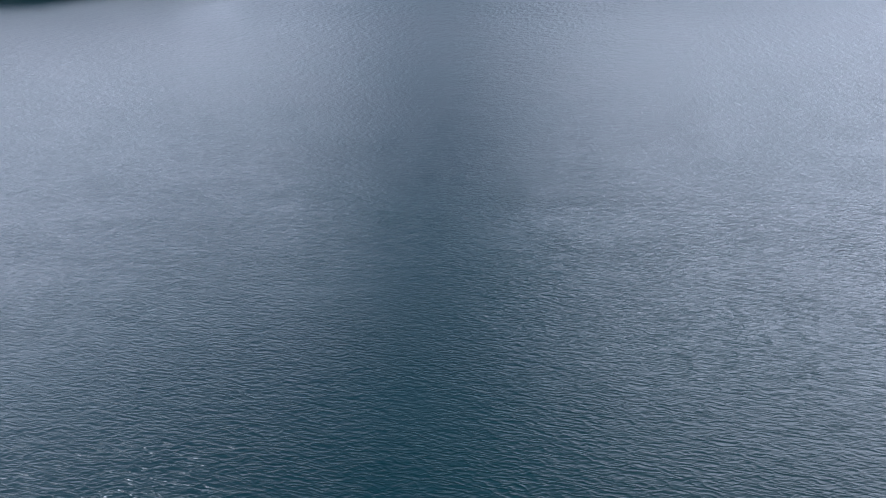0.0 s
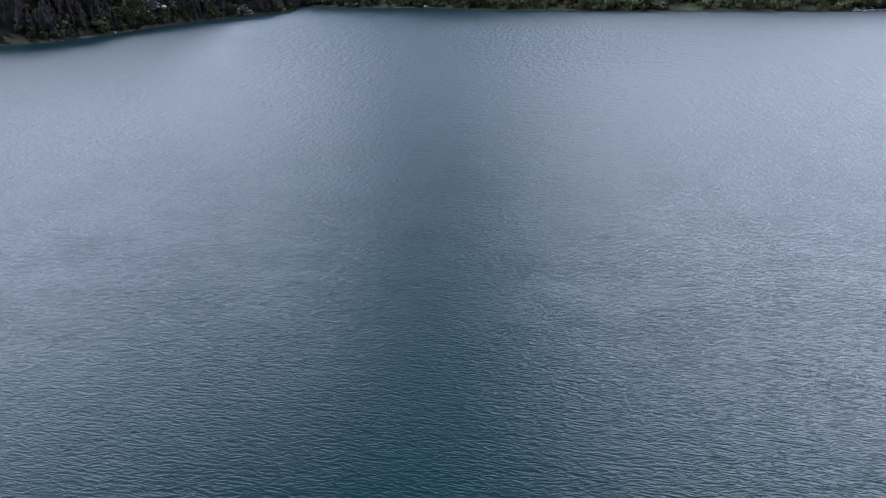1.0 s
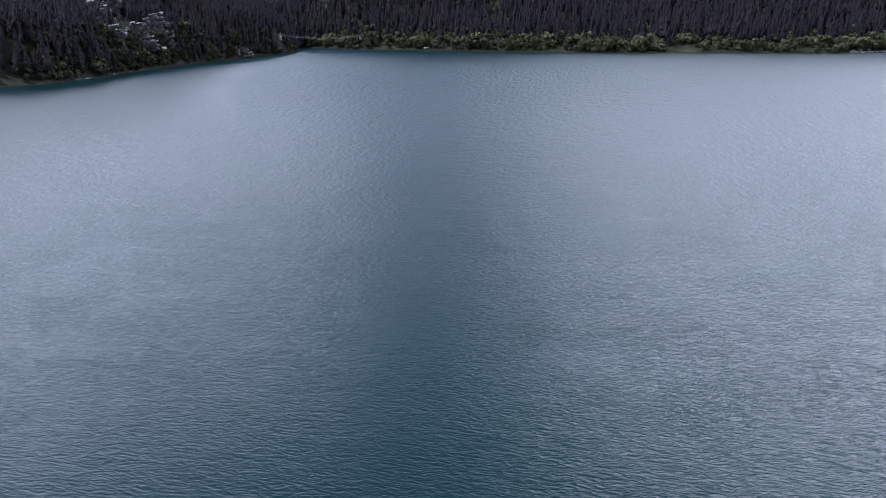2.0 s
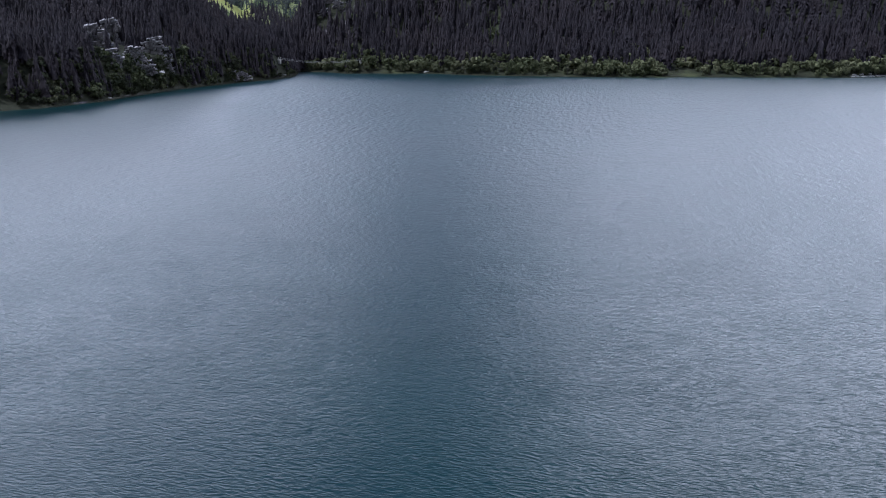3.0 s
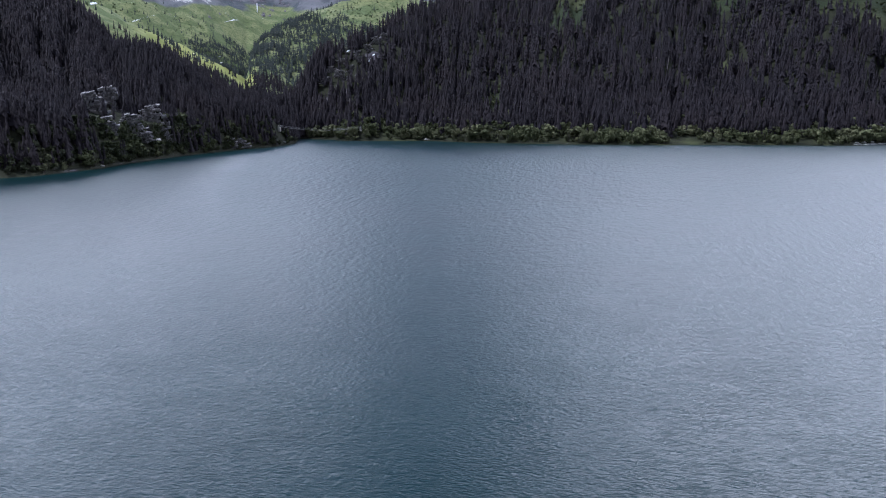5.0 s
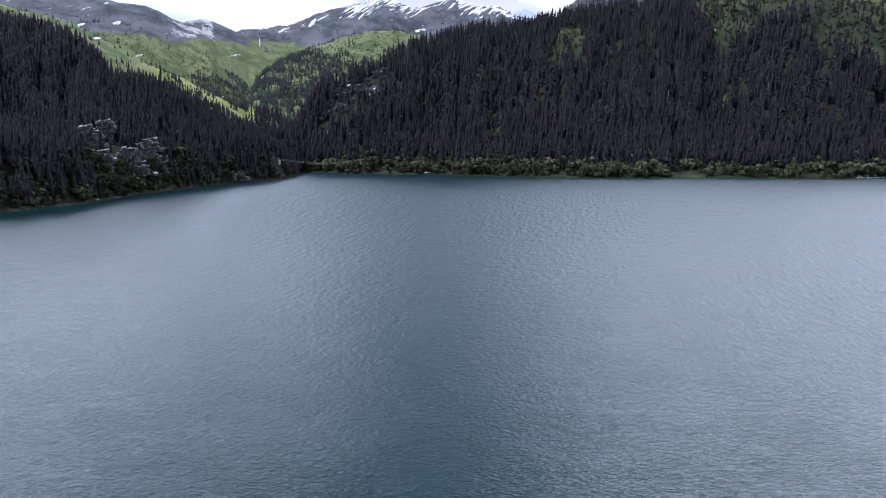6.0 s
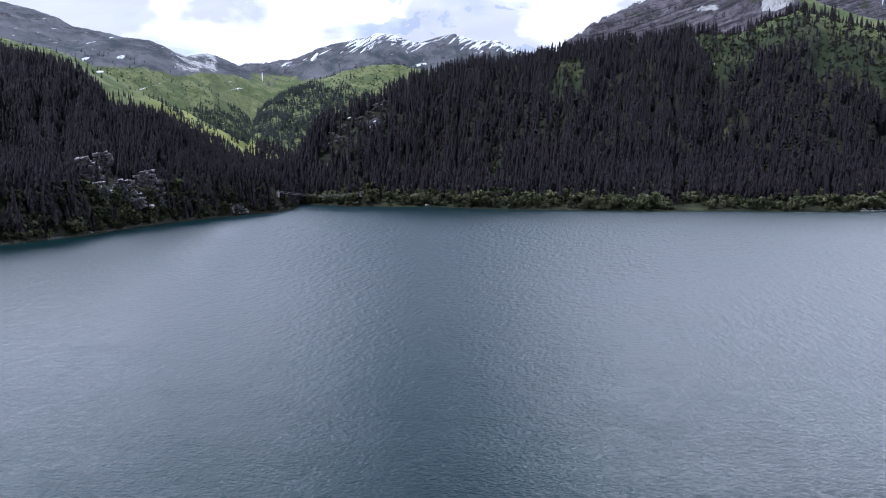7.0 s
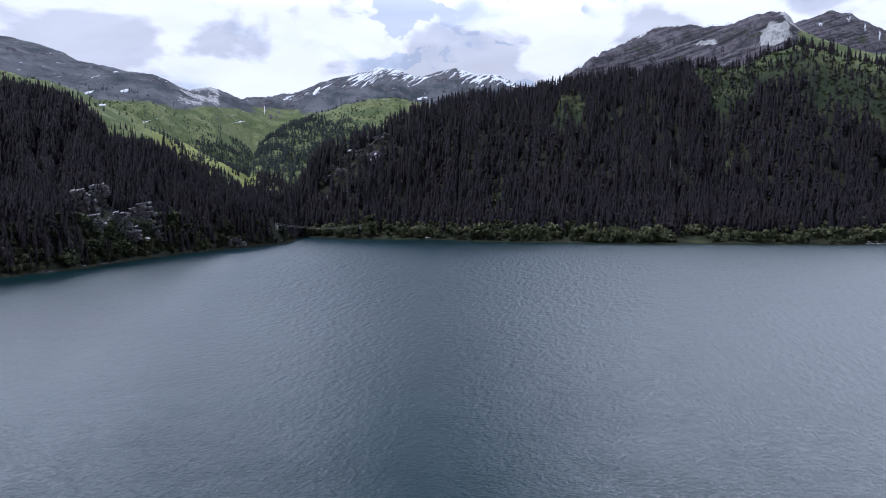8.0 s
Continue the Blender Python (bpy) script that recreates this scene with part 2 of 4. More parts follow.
def rock_nodes(n):
    geo = n.add("ShaderNodeNewGeometry")
    p = geo.outputs["Position"]
    f = n.noise(p, 0.55, 6.0, 0.66, 0.4)
    beds = n.noise(n.scaled(p, (0.25, 0.25, 2.4), (0, radians(-11), 0)), 1.0, 5.0, 0.62, 0.3)
    t = n.math("MULTIPLY_ADD", geo.outputs["Random Per Island"], 0.55, n.math("MULTIPLY", n.math("ADD", f, beds), 0.42))
    col = n.mix(n.ramp(t, 0.30, 1.0, 0.0, 1.0, False), (0.055, 0.052, 0.056), (0.36, 0.342, 0.346))
    col = n.mix(n.ramp(n.noise(p, 0.35, 5.0, 0.7), 0.56, 0.66, 0.0, 0.85), col, (0.030, 0.036, 0.018))
    h = n.math("ADD", f, beds)
    bump = n.add("ShaderNodeBump", Strength=0.8, Distance=0.4, Height=h).outputs[0]
    return bsdf(n, col, 0.92, bump, 0.25)


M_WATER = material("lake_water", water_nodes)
M_GROUND = material("mountain_ground", ground_nodes)
# near needles: cloud shade and violet haze are put into the base colour
M_SPRUCE_SHADED = material("spruce_needles_shaded", leaf_nodes((0.0150, 0.0128, 0.0162), (0.0250, 0.0215, 0.0265), (0.0285, 0.0226, 0.0255)))
# same spruce in the valley, its colour lightened and blued for sun and haze
M_SPRUCE_SUNLIT = material("valley_spruce_sunlit_haze", leaf_nodes((0.020, 0.026, 0.026), (0.048, 0.058, 0.052), (0.036, 0.048, 0.041)))
M_BARK = material("spruce_bark", plain_nodes((0.03, 0.025, 0.022), (0.07, 0.06, 0.055), 1.5))
M_LEAF = material("broad_leaves", leaf_nodes((0.038, 0.047, 0.023), (0.122, 0.135, 0.064), (0.078, 0.081, 0.045)))
# darker copy of the broad leaves: the left bank's shade is in the colour
M_LEAF_SHADED = material("shaded_bank_leaves", leaf_nodes((0.018, 0.024, 0.012), (0.055, 0.064, 0.032), (0.034, 0.036, 0.022)))
M_LEAF_FAR = material("pasture_scrub_leaves", leaf_nodes((0.032, 0.046, 0.022), (0.090, 0.115, 0.050), (0.060, 0.078, 0.038)))
M_LEAF_PALE = material("pale_leaves", leaf_nodes((0.080, 0.092, 0.044), (0.215, 0.222, 0.120), (0.160, 0.155, 0.090)))
M_ROCK = material("grey_rock", rock_nodes)
M_PLANK = material("weathered_planks", plain_nodes((0.20, 0.19, 0.18), (0.36, 0.35, 0.33), 0.8))
M_STEEL = material("galvanised_steel", plain_nodes((0.14, 0.14, 0.145), (0.24, 0.24, 0.245), 2.0, 0.5))
M_CONCRETE = material("pale_concrete", plain_nodes((0.30, 0.29, 0.27), (0.46, 0.45, 0.42), 0.6))
M_DEAD = material("bleached_wood", plain_nodes((0.22, 0.20, 0.18), (0.40, 0.37, 0.33), 0.9))
M_LIME = material("lime_render", plain_nodes((0.55, 0.54, 0.50), (0.75, 0.73, 0.68), 0.3))
M_SNOW = material("old_snow", plain_nodes((0.74, 0.76, 0.80), (0.86, 0.88, 0.91), 0.05, 0.7, 0.2))


# ---------------------------------------------------------------- numeric noise
def lattice(ix, iy, seed):
    h = (ix.astype(np.int64) * 374761393 + iy.astype(np.int64) * 668265263 + seed * 974634777) & 0x7FFFFFFF
    h = ((h ^ (h >> 13)) * 1274126177) & 0x7FFFFFFF
    return ((h ^ (h >> 16)) & 0xFFFF) / 65535.0


def vnoise(x, y, seed=0):
    """Smooth value noise, 0 to 1, period one lattice cell."""
    ix, iy = np.floor(x), np.floor(y)
    fx, fy = x - ix, y - iy
    fx, fy = fx * fx * fx * (fx * (fx * 6 - 15) + 10), fy * fy * fy * (fy * (fy * 6 - 15) + 10)
    a, b = lattice(ix, iy, seed), lattice(ix + 1, iy, seed)
    c, d = lattice(ix, iy + 1, seed), lattice(ix + 1, iy + 1, seed)
    return (a + (b - a) * fx) * (1 - fy) + (c + (d - c) * fx) * fy


def fbm(x, y, octaves=5, seed=0, gain=0.5):
    s, amp, total = 0.0, 1.0, 0.0
    for k in range(octaves):
        s = s + amp * (vnoise(x * 2 ** k + 17.3 * k, y * 2 ** k - 9.1 * k, seed + k) - 0.5)
        total += amp
        amp *= gain
    return 2 * s / total


def ridged(x, y, octaves=5, seed=0):
    s, amp, total = 0.0, 1.0, 0.0
    for k in range(octaves):
        s = s + amp * (1 - np.abs(2 * vnoise(x * 2 ** k + 5.7 * k, y * 2 ** k + 3.3 * k, seed + k) - 1))
        total += amp
        amp *= 0.55
    return s / total


def step(lo, hi, v):
    u = np.clip((v - lo) / (hi - lo), 0, 1)
    return u * u * (3 - 2 * u)


# ---------------------------------------------------------------- the lie of the land
# Bearings in degrees from a point over the lake, distances and heights in metres.
HUB, EYE_Z = (0.0, 67.0), 35.6
SHORE = [(-180, 420), (-120, 330), (-90, 310), (-60, 335), (-45, 360), (-32.2, 392), (-27.8, 420), (-25.2, 456),
         (-22.1, 505), (-19.3, 545), (-16.4, 587), (-14.2, 615), (-12.6, 655), (-12.05, 690), (-11.7, 775), (-9.5, 762), (-7.6, 730),
         (-1.4, 737), (2.9, 701), (9.5, 690), (16.1, 700), (22.2, 740), (27.9, 777), (30.6, 805), (33, 850),
         (45, 900), (60, 700), (90, 520), (130, 430), (180, 420)]
# near crests: bearing, distance, angle above the eye
NEAR = [(-180, 800, 8), (-90, 620, 14), (-60, 700, 13), (-45, 950, 11), (-36, 1200, 9.3), (-32, 1250, 8.4), (-30.3, 1150, 8.1),
        (-28.5, 1000, 7.9), (-26.7, 850, 6.7), (-25, 740, 5.2), (-22.5, 690, 5.1), (-19.9, 705, 4.0), (-17, 738, 2.3),
        (-15, 750, 1.5), (-13.3, 765, 1.2), (-12, 900, 1.1), (-11, 900, 2.8), (-10.2, 920, 4.2), (-8.4, 950, 5.2),
        (-6.2, 990, 6.2), (-4, 1040, 7.3), (-1.25, 1100, 8.3), (2.35, 1200, 9.2), (5, 1250, 9.35), (7.7, 1300, 9.9),
        (9.9, 1330, 10.3), (13.7, 1350, 10.6), (17.9, 1400, 11.0), (22, 1400, 11.0), (26, 1400, 12.2), (29, 1400, 11.2),
        (31.5, 1400, 10.2)]
NEAR_SIDE = [(45, 1300, 9), (60, 1000, 9), (90, 900, 9), (180, 800, 8)]
# shoulders and cliffs behind them
SHOULDER = [(-180, 1500, 8), (-60, 1500, 13), (-36, 1500, 10.3), (-32, 1500, 9.2), (-27, 1550, 8.0), (-23, 1600, 6.2), (-20, 1650, 4.9),
            (-17, 1650, 3.4), (-15.3, 1680, 2.5), (-14.6, 1850, 4.6), (-13, 2000, 5.7), (-11.5, 2100, 6.3), (-10, 2200, 7.2), (-8, 2300, 7.9),
            (-6, 2300, 8.35), (-4, 2350, 8.4), (-2, 2400, 8.2), (2, 2400, 7.4), (6, 2100, 7.6), (8.5, 1600, 9.2), (9.9, 1480, 10.4),
            (11.6, 1560, 11.6), (13.7, 1650, 12.3), (16.2, 1720, 13.45), (19.8, 1680, 13.3)]
SHOULDER_EAST = [(22.5, 1660, 13.5), (24.4, 1650, 13.75), (25.2, 1640, 13.6), (26, 1640, 12.7), (28, 1640, 11.6), (31, 1650, 10.4), (36, 1700, 10), (60, 1500, 9),
                 (180, 1500, 8)]
# the far range
BACK = [(-180, 3000, 7), (-60, 3200, 12), (-36, 3500, 11.6), (-31.7, 3500, 11.0), (-29.4, 3500, 10.66), (-27, 3500, 9.77), (-24.8, 3500, 9.66),
        (-22.2, 3500, 9.47), (-19.8, 3550, 8.62), (-17.8, 3600, 8.6), (-15.7, 3800, 8.0), (-13.5, 4100, 8.35), (-11.9, 4200, 8.68), (-10.2, 4200, 9.3),
        (-8.4, 4200, 9.78), (-6.4, 4200, 10.2), (-5.3, 4200, 10.64), (-4, 4200, 10.67), (-2.2, 4200, 10.2)]
BACK_EAST = [(0.76, 4200, 10.73), (2.8, 4200, 10.3), (4.1, 4200, 10.4), (5.6, 4200, 9.73), (9, 4000, 9.0), (18, 2600, 11),
             (25, 2350, 12.7), (26.5, 2350, 13.1), (28, 2350, 13.36), (29.4, 2350, 13.05), (31.4, 2350, 11.85), (40, 2600, 11), (60, 3000, 9), (180, 3000, 7)]


def curve(table, az, k):
    t = np.array(table, float)
    return np.interp(az, t[:, 0], t[:, k])


def land(x, y):
    """Height of the ground at x, y, and where that point lies: bearing, distance, shore, near crest, shoulder, back."""
    x, y = np.asarray(x, float), np.asarray(y, float)
    dx, dy = x - HUB[0], y - HUB[1]
    d = np.hypot(dx, dy)
    az = np.degrees(np.arctan2(dx, dy))
    wob = fbm(x / 40, y / 40, 4, 11)
    d0 = curve(SHORE, az, 1) + 5 * wob * step(150, 420, d)
    near, sh, bk = NEAR + NEAR_SIDE, SHOULDER + SHOULDER_EAST, BACK + BACK_EAST
    dA, dB, dC = curve(near, az, 1), curve(sh, az, 1), curve(bk, az, 1)
    zA = EYE_Z + dA * np.tan(np.radians(curve(near, az, 2)))
    zB = EYE_Z + dB * np.tan(np.radians(curve(sh, az, 2)))
    zC = EYE_Z + dC * np.tan(np.radians(curve(bk, az, 2)))
    zA = np.maximum(zA - 19, 12)
    zB = np.where(az < 8, zB - 6, zB)
    left = step(-12.0, -14.5, az)
    s1 = d0 + 34
    z1 = 9 + 15 * left - 4 * step(-8, -11, az) * (1 - left) + 9 * np.exp(-((az + 6.7) / 1.3) ** 2)
    dip = dA + 0.3 * np.maximum(dB - dA, 60)
    zdip = np.maximum(np.minimum(zA, zB) - 0.10 * np.maximum(dB - dA, 60), 8)
    dip2 = dB + 0.35 * np.maximum(dC - dB, 120)
    zdip2 = np.maximum(np.minimum(zB, zC) - 0.05 * np.maximum(dC - dB, 120), 20)
    K = [(0 * d, -30 + 0 * d), (d0 - 70, -14 + 0 * d), (d0, 0 * d), (d0 + 5, 1.6 + 0 * d), (s1, z1), (dA, zA), (dip, zdip), (dB, zB),
         (dip2, zdip2), (dC, zC), (dC + 900, zC * 0.6)]
    z = np.full_like(d, -30.0)
    for (da, za), (db, zb) in zip(K[:-1], K[1:]):
        w = (d >= da) & (d < db)
        u = (d - da) / np.maximum(db - da, 1)
        us = 0.55 * u + 0.45 * u * u * (3 - 2 * u)
        z = np.where(w, za + (zb - za) * us, z)
    z = np.where(d >= dC + 900, zC * 0.6, z)
    up = step(0, 120, d - d0)
    far = step(1.0, 2.2, d / np.maximum(dA, 1))
    z = z + up * (8 * fbm(x / 75, y / 75, 5, 3) + far * 22 * fbm(x / 260, y / 260, 5, 5))
    spur = far * step(0, 300, np.abs(d - dC)) * step(0, 120, np.abs(d - dB)) * (az < 10)
    z = z + spur * 34 * (ridged(x / 210 + 0.3 * fbm(x / 300, y / 300, 2, 77), y / 420, 5, 78) - 0.6)
    gully = np.abs(fbm(az / 2.2 + 0.25 * fbm(d / 160, az / 3, 2, 8), d / 900, 3, 14))
    z = z - (1 - far) * step(40, 220, d - d0) * step(0, 120, dA - d) * 14 * step(0.25, 0.0, gully)
    return z, az, d, d0, dA, dB, dC


def rock_share(x, y, z, az, d, d0, dA, dB, dC):
    """Where bare rock shows, 0 to 1."""
    n1 = fbm(x / 28, z / 14 + y / 60, 4, 21)

    def patch(a0, a1, z0, z1, near):
        return (step(a0 - 0.6, a0 + 0.4, az) * step(a1 + 0.6, a1 - 0.4, az) * step(z0 - 5, z0 + 3, z) * step(z1 + 5, z1 - 3, z)
                * (d < near))
    left = patch(-28.6, -25.6, 17, 40, 640) + patch(-25.2, -22.6, 9, 30, 640)
    # a broken band of rock climbs out of the gorge
    band = step(26, 8, np.abs(z - (22 + (az + 10.6) * 14.5))) * step(-10.0, -9.2, az) * step(-4.6, -5.6, az) * (d < 950) * step(16, 30, z)
    r = left * (0.26 + 1.0 * n1) + band * (0.30 + 1.2 * n1)
    u = (d - dA) / np.maximum(dB - dA, 1)
    cliff = step(9.2, 10.2, az) * step(26.6, 25.6, az) * step(0.25, 0.5, u) * (d < dB + 200)
    w = (d - dB) / np.maximum(dC - dB, 1)
    peak = step(24, 26, az) * step(0.35, 0.6, w)
    back = (az < 9) * step(0.72, 0.98, w + 0.30 * n1) * np.where(az < -14.5, 0.40, 0.55) * (1 + 0.9 * n1)
    shore = step(3.2, 1.0, np.abs(d - d0 - 2)) * (0.16 + 0.60 * n1)
    return np.clip(np.maximum.reduce([r, cliff, peak, back, shore]), 0, 1)


def scree_share(x, y, z, az, d, d0, dA, dB, dC):
    """Pale fresh scree and slides."""
    el = np.degrees(np.arctan2(z - EYE_Z, d))
    n1 = fbm(x / 60, y / 60, 4, 61)
    u = (d - dA) / np.maximum(dB - dA, 1)
    top = step(-0.3, 0.3, az + 1.0 * n1 - 24.2 + 1.5 * (13.3 - el)) * step(26.9, 26.2, az) * step(11.5, 12.0, el + 0.4 * n1) * (u > 0.2) * (d < dB + 60)
    band = step(18.6, 19.4, az) * step(23.6, 22.8, az) * step(0.38, 0.18, np.abs(el - 12.0 - 0.05 * (az - 20) + 0.25 * n1)) * (u > 0.1) * (d < dB)
    slide = step(0.35, 0.12, np.abs(az + 21.9 + 0.02 * (z - 8))) * step(15, 11, z) * (d < 560) * (z > 0.4)
    spit = step(30.2, 30.8, az) * step(9, 5, d - d0) * (z > 0.2) * (az < 34)
    far = (0.42 + 0.5 * n1) * step(-21.2, -20.2, az) * step(-16.8, -17.8, az) * step(7.0, 7.5, el) * (d > 2500)
    return np.clip(np.maximum.reduce([top * (0.46 + 1.0 * n1), band * (0.62 + 0.8 * n1), 0.34 * slide, 0.5 * spit, far]), 0, 1)


def heath_share(x, y, z, az, d, d0, dA, dB, dC):
    """Dark grey-green alpine heath above the pastures. Its colour also carries haze and cloud shade."""
    el = np.degrees(np.arctan2(z - EYE_Z, d))
    n1 = fbm(x / 300, y / 300, 4, 71)
    return np.clip((d > dB + 100) * (az < 12) * step(6.6, 7.9, el + 0.7 * n1) * (d > 2450), 0, 1)


def valley_wood(x, y, z, az, d, d0, dA, dB, dC):
    """The dark woods of the side valley behind the gorge, 0 to 1."""
    el = np.degrees(np.arctan2(z - EYE_Z, d))
    n1, n2 = fbm(x / 120, y / 120, 4, 51), fbm(x / 40, y / 40, 3, 52)
    lim = np.clip(5.8 + 0.28 * (az + 13), 5.0, 6.8)
    mouth = step(-15.6, -14.6, az) * step(-7.0, -8.4, az) * step(0.5, -0.5, el - lim + 1.6 * n1 + 1.0 * n2)
    flank = step(-8.6, -7.4, az) * step(-1.0, -3.0, az) * step(0.5, -0.5, el - 5.9 + 2.2 * n1 + 1.6 * n2)
    behind = step(-20.5, -19, az) * step(-14.4, -15.4, az) * (d > dB * 1.02) * step(0.4, -0.4, el - 4.7 - 0.12 * (az + 17) + 1.2 * n2)
    return np.clip((d >= dA * 1.05) * (d < 3080) * np.maximum.reduce([mouth, flank, behind]), 0, 1)


def meadow_share(x, y, z, az, d, d0, dA, dB, dC):
    n1 = fbm(x / 90, y / 90, 4, 33)
    front = (d < dA)
    t = (d - d0) / (dA - d0)
    east = front * step(18.0, 22, az + 3.0 * n1) * step(0.46, 0.70, t + 0.25 * n1)
    strip = front * step(2.0, 0.6, np.abs(az - 9.8 - 1.6 * n1)) * step(0.5, 0.6, t) * step(0.92, 0.8, t)
    low = front * step(1.5, 0.4, np.abs(az - 4.2 - 1.5 * n1)) * step(0.10, 0.18, t) * step(0.5, 0.35, t)
    glade = front * step(0.20, 0.40, n1) * step(0.1, 0.3, t) * step(1, 4, az)
    bench = step(34, 22, d - d0) * step(-8, -6, az)
    wleft = front * (az < -30) * step(0.84, 0.97, t + 0.2 * n1)
    behind = (d >= dA) * step(1.0, 1.06, d / dA) * (1 - 0.45 * valley_wood(x, y, z, az, d, d0, dA, dB, dC))
    return np.clip(np.maximum.reduce([east, 0.75 * strip, 0.7 * low, 0.5 * glade, 0.45 * bench, 0.8 * wleft, behind * 1.0]), 0, 1)


def sunlit_pasture_share(x, y, z, az, d, d0, dA, dB, dC):
    """Grass painted brighter where the sun strikes: far pastures and the eastern crest."""
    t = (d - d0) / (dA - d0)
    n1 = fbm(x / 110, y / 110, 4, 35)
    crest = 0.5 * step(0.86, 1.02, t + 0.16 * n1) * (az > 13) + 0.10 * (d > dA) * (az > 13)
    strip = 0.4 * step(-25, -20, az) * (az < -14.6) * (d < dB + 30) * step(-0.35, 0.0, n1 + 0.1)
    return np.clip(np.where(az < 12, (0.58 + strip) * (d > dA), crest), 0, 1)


def snow_share(x, y, z, az, d, d0, dA, dB, dC):
    u = (d - dB) / np.maximum(dC - dB, 1)
    peaks = step(-8.6, -6.6, az) * step(-0.6, -2.0, az) + step(0.6, 1.6, az) * step(6.3, 5.5, az)
    s = step(0.70, 0.95, u) * (0.23 + 0.33 * peaks) * (d > 2600) * (az < 12) * (az > -12.6)
    s1 = 0.13 * step(0.5, 0.9, u) * (az <= -15) * (d > 2500)
    s2 = 0.27 * step(0.6, 0.9, u) * (az > 24) * (az < 40)
    return np.clip(np.maximum.reduce([s, s1, s2]), 0, 1)


def mesh_from(name, verts, faces, mats, slots=None, smooth=False):
    """A mesh from arrays of vertices and of equal-sided faces."""
    me = bpy.data.meshes.new(name)
    k = faces.shape[1]
    me.vertices.add(len(verts))
    me.vertices.foreach_set("co", np.asarray(verts, np.float32).ravel())
    me.loops.add(faces.size)
    me.loops.foreach_set("vertex_index", faces.astype(np.int32).ravel())
    me.polygons.add(len(faces))
    me.polygons.foreach_set("loop_start", np.arange(0, faces.size, k, dtype=np.int32))
    if slots is not None:
        me.polygons.foreach_set("material_index", np.asarray(slots, np.int32))
    me.polygons.foreach_set("use_smooth", np.full(len(faces), smooth))
    for m in mats:
        me.materials.append(m)
    me.update(calc_edges=True)
    me.validate()
    return me


def build_ground():
    az = np.concatenate([np.arange(-180, -42, 2.0), np.arange(-42, -34, 0.5), np.arange(-34, 34.01, 0.16),
                         np.arange(34.5, 42, 0.5), np.arange(42, 180.1, 2.0)])
    s = np.concatenate([[-299, -200, -90, -40, -18, -9, -5], np.arange(-3, 12, 1.5), np.arange(13, 40, 3.0), np.arange(40, 260, 5.0),
                        np.arange(260, 1000, 8.0), np.geomspace(1000, 4000, 120)])
    A, R = np.meshgrid(np.radians(az), s, indexing="ij")
    R = R + curve(SHORE, az, 1)[:, None]
    R = np.maximum(R, 2)
    x, y = HUB[0] + R * np.sin(A), HUB[1] + R * np.cos(A)
    info = land(x, y)
    z = info[0]
    rk = rock_share(x, y, *info)
    crag = rk * step(8, 60, info[2] - info[3])
    far = info[2] > 2400
    size = np.where(far, 200, 40)
    z = z + crag * np.where(far, 45, 15) * (ridged(x / size, y / size + z / size, 5, 9) - 0.62)
    r = s
    na, nr = len(az), len(r)
    i = np.arange(na * nr).reshape(na, nr)
    f = np.stack([i[:-1, :-1], i[:-1, 1:], i[1:, 1:], i[1:, :-1]], -1).reshape(-1, 4)[:, ::-1]
    me = mesh_from("ground", np.stack([x, y, z], -1).reshape(-1, 3), f, [M_GROUND], smooth=True)
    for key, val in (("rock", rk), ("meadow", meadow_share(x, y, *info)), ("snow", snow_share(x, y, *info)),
                     ("sunlit_pasture", sunlit_pasture_share(x, y, *info)), ("heath", heath_share(x, y, *info)), ("scree", scree_share(x, y, *info))):
        a = me.attributes.new(key, "FLOAT", "POINT")
        a.data.foreach_set("value", np.ascontiguousarray(val, np.float32).ravel())
    ob = new("ground", me)
    tagged(ob, "alpine valley sides of meadow, forest floor, grey rock and snow", "ground", kind="structure")
    return ob


WAVE_CELLS = (0.16, 0.26, 0.43, 0.70, 1.15, 1.9, 3.1, 5.2, 8.6)         # metres between crests, finest first


def wave_height(x, y, facet):
    """Wind waves. Only those that the mesh can carry at a spot are raised there."""
    turn = radians(-13)
    u, v = x * math.cos(turn) + y * math.sin(turn), y * math.cos(turn) - x * math.sin(turn)
    bend = fbm(x / 11, y / 11, 2, 90)
    gust = 0.9 + 0.25 * fbm(x / 70, y / 45, 3, 91)
    h = np.zeros_like(x)
    for k, cell in enumerate(WAVE_CELLS):
        ratio = np.log2(cell / facet)
        w = step(0.25, 0.85, ratio) * (0.10 + 0.90 * step(1.8, 1.1, ratio)) * (1, 1, 1, 1, 0.95, 0.9, 0.85, 0.8, 0.75)[k]
        th = radians((9, -16, 6, -5, 12, -8, 4, -6, 3)[k])
        a = (u * math.cos(th) + v * math.sin(th)) / (cell * (1.9, 1.8, 1.5, 1.1, 0.8, 0.62, 0.52, 0.44, 0.40)[k]) + 0.5 * bend
        b = (v * math.cos(th) - u * math.sin(th)) / cell + 0.9 * bend
        n = vnoise(a + 31.7 * k, b - 12.9 * k, 100 + k)
        crest = 1 - np.abs(2 * n - 1)
        h = h + w * WAVE_STEEP * cell * (0.45 * (crest - 0.66) + 0.55 * (n - 0.5))
    return h * gust


WAVE_STEEP = 0.06


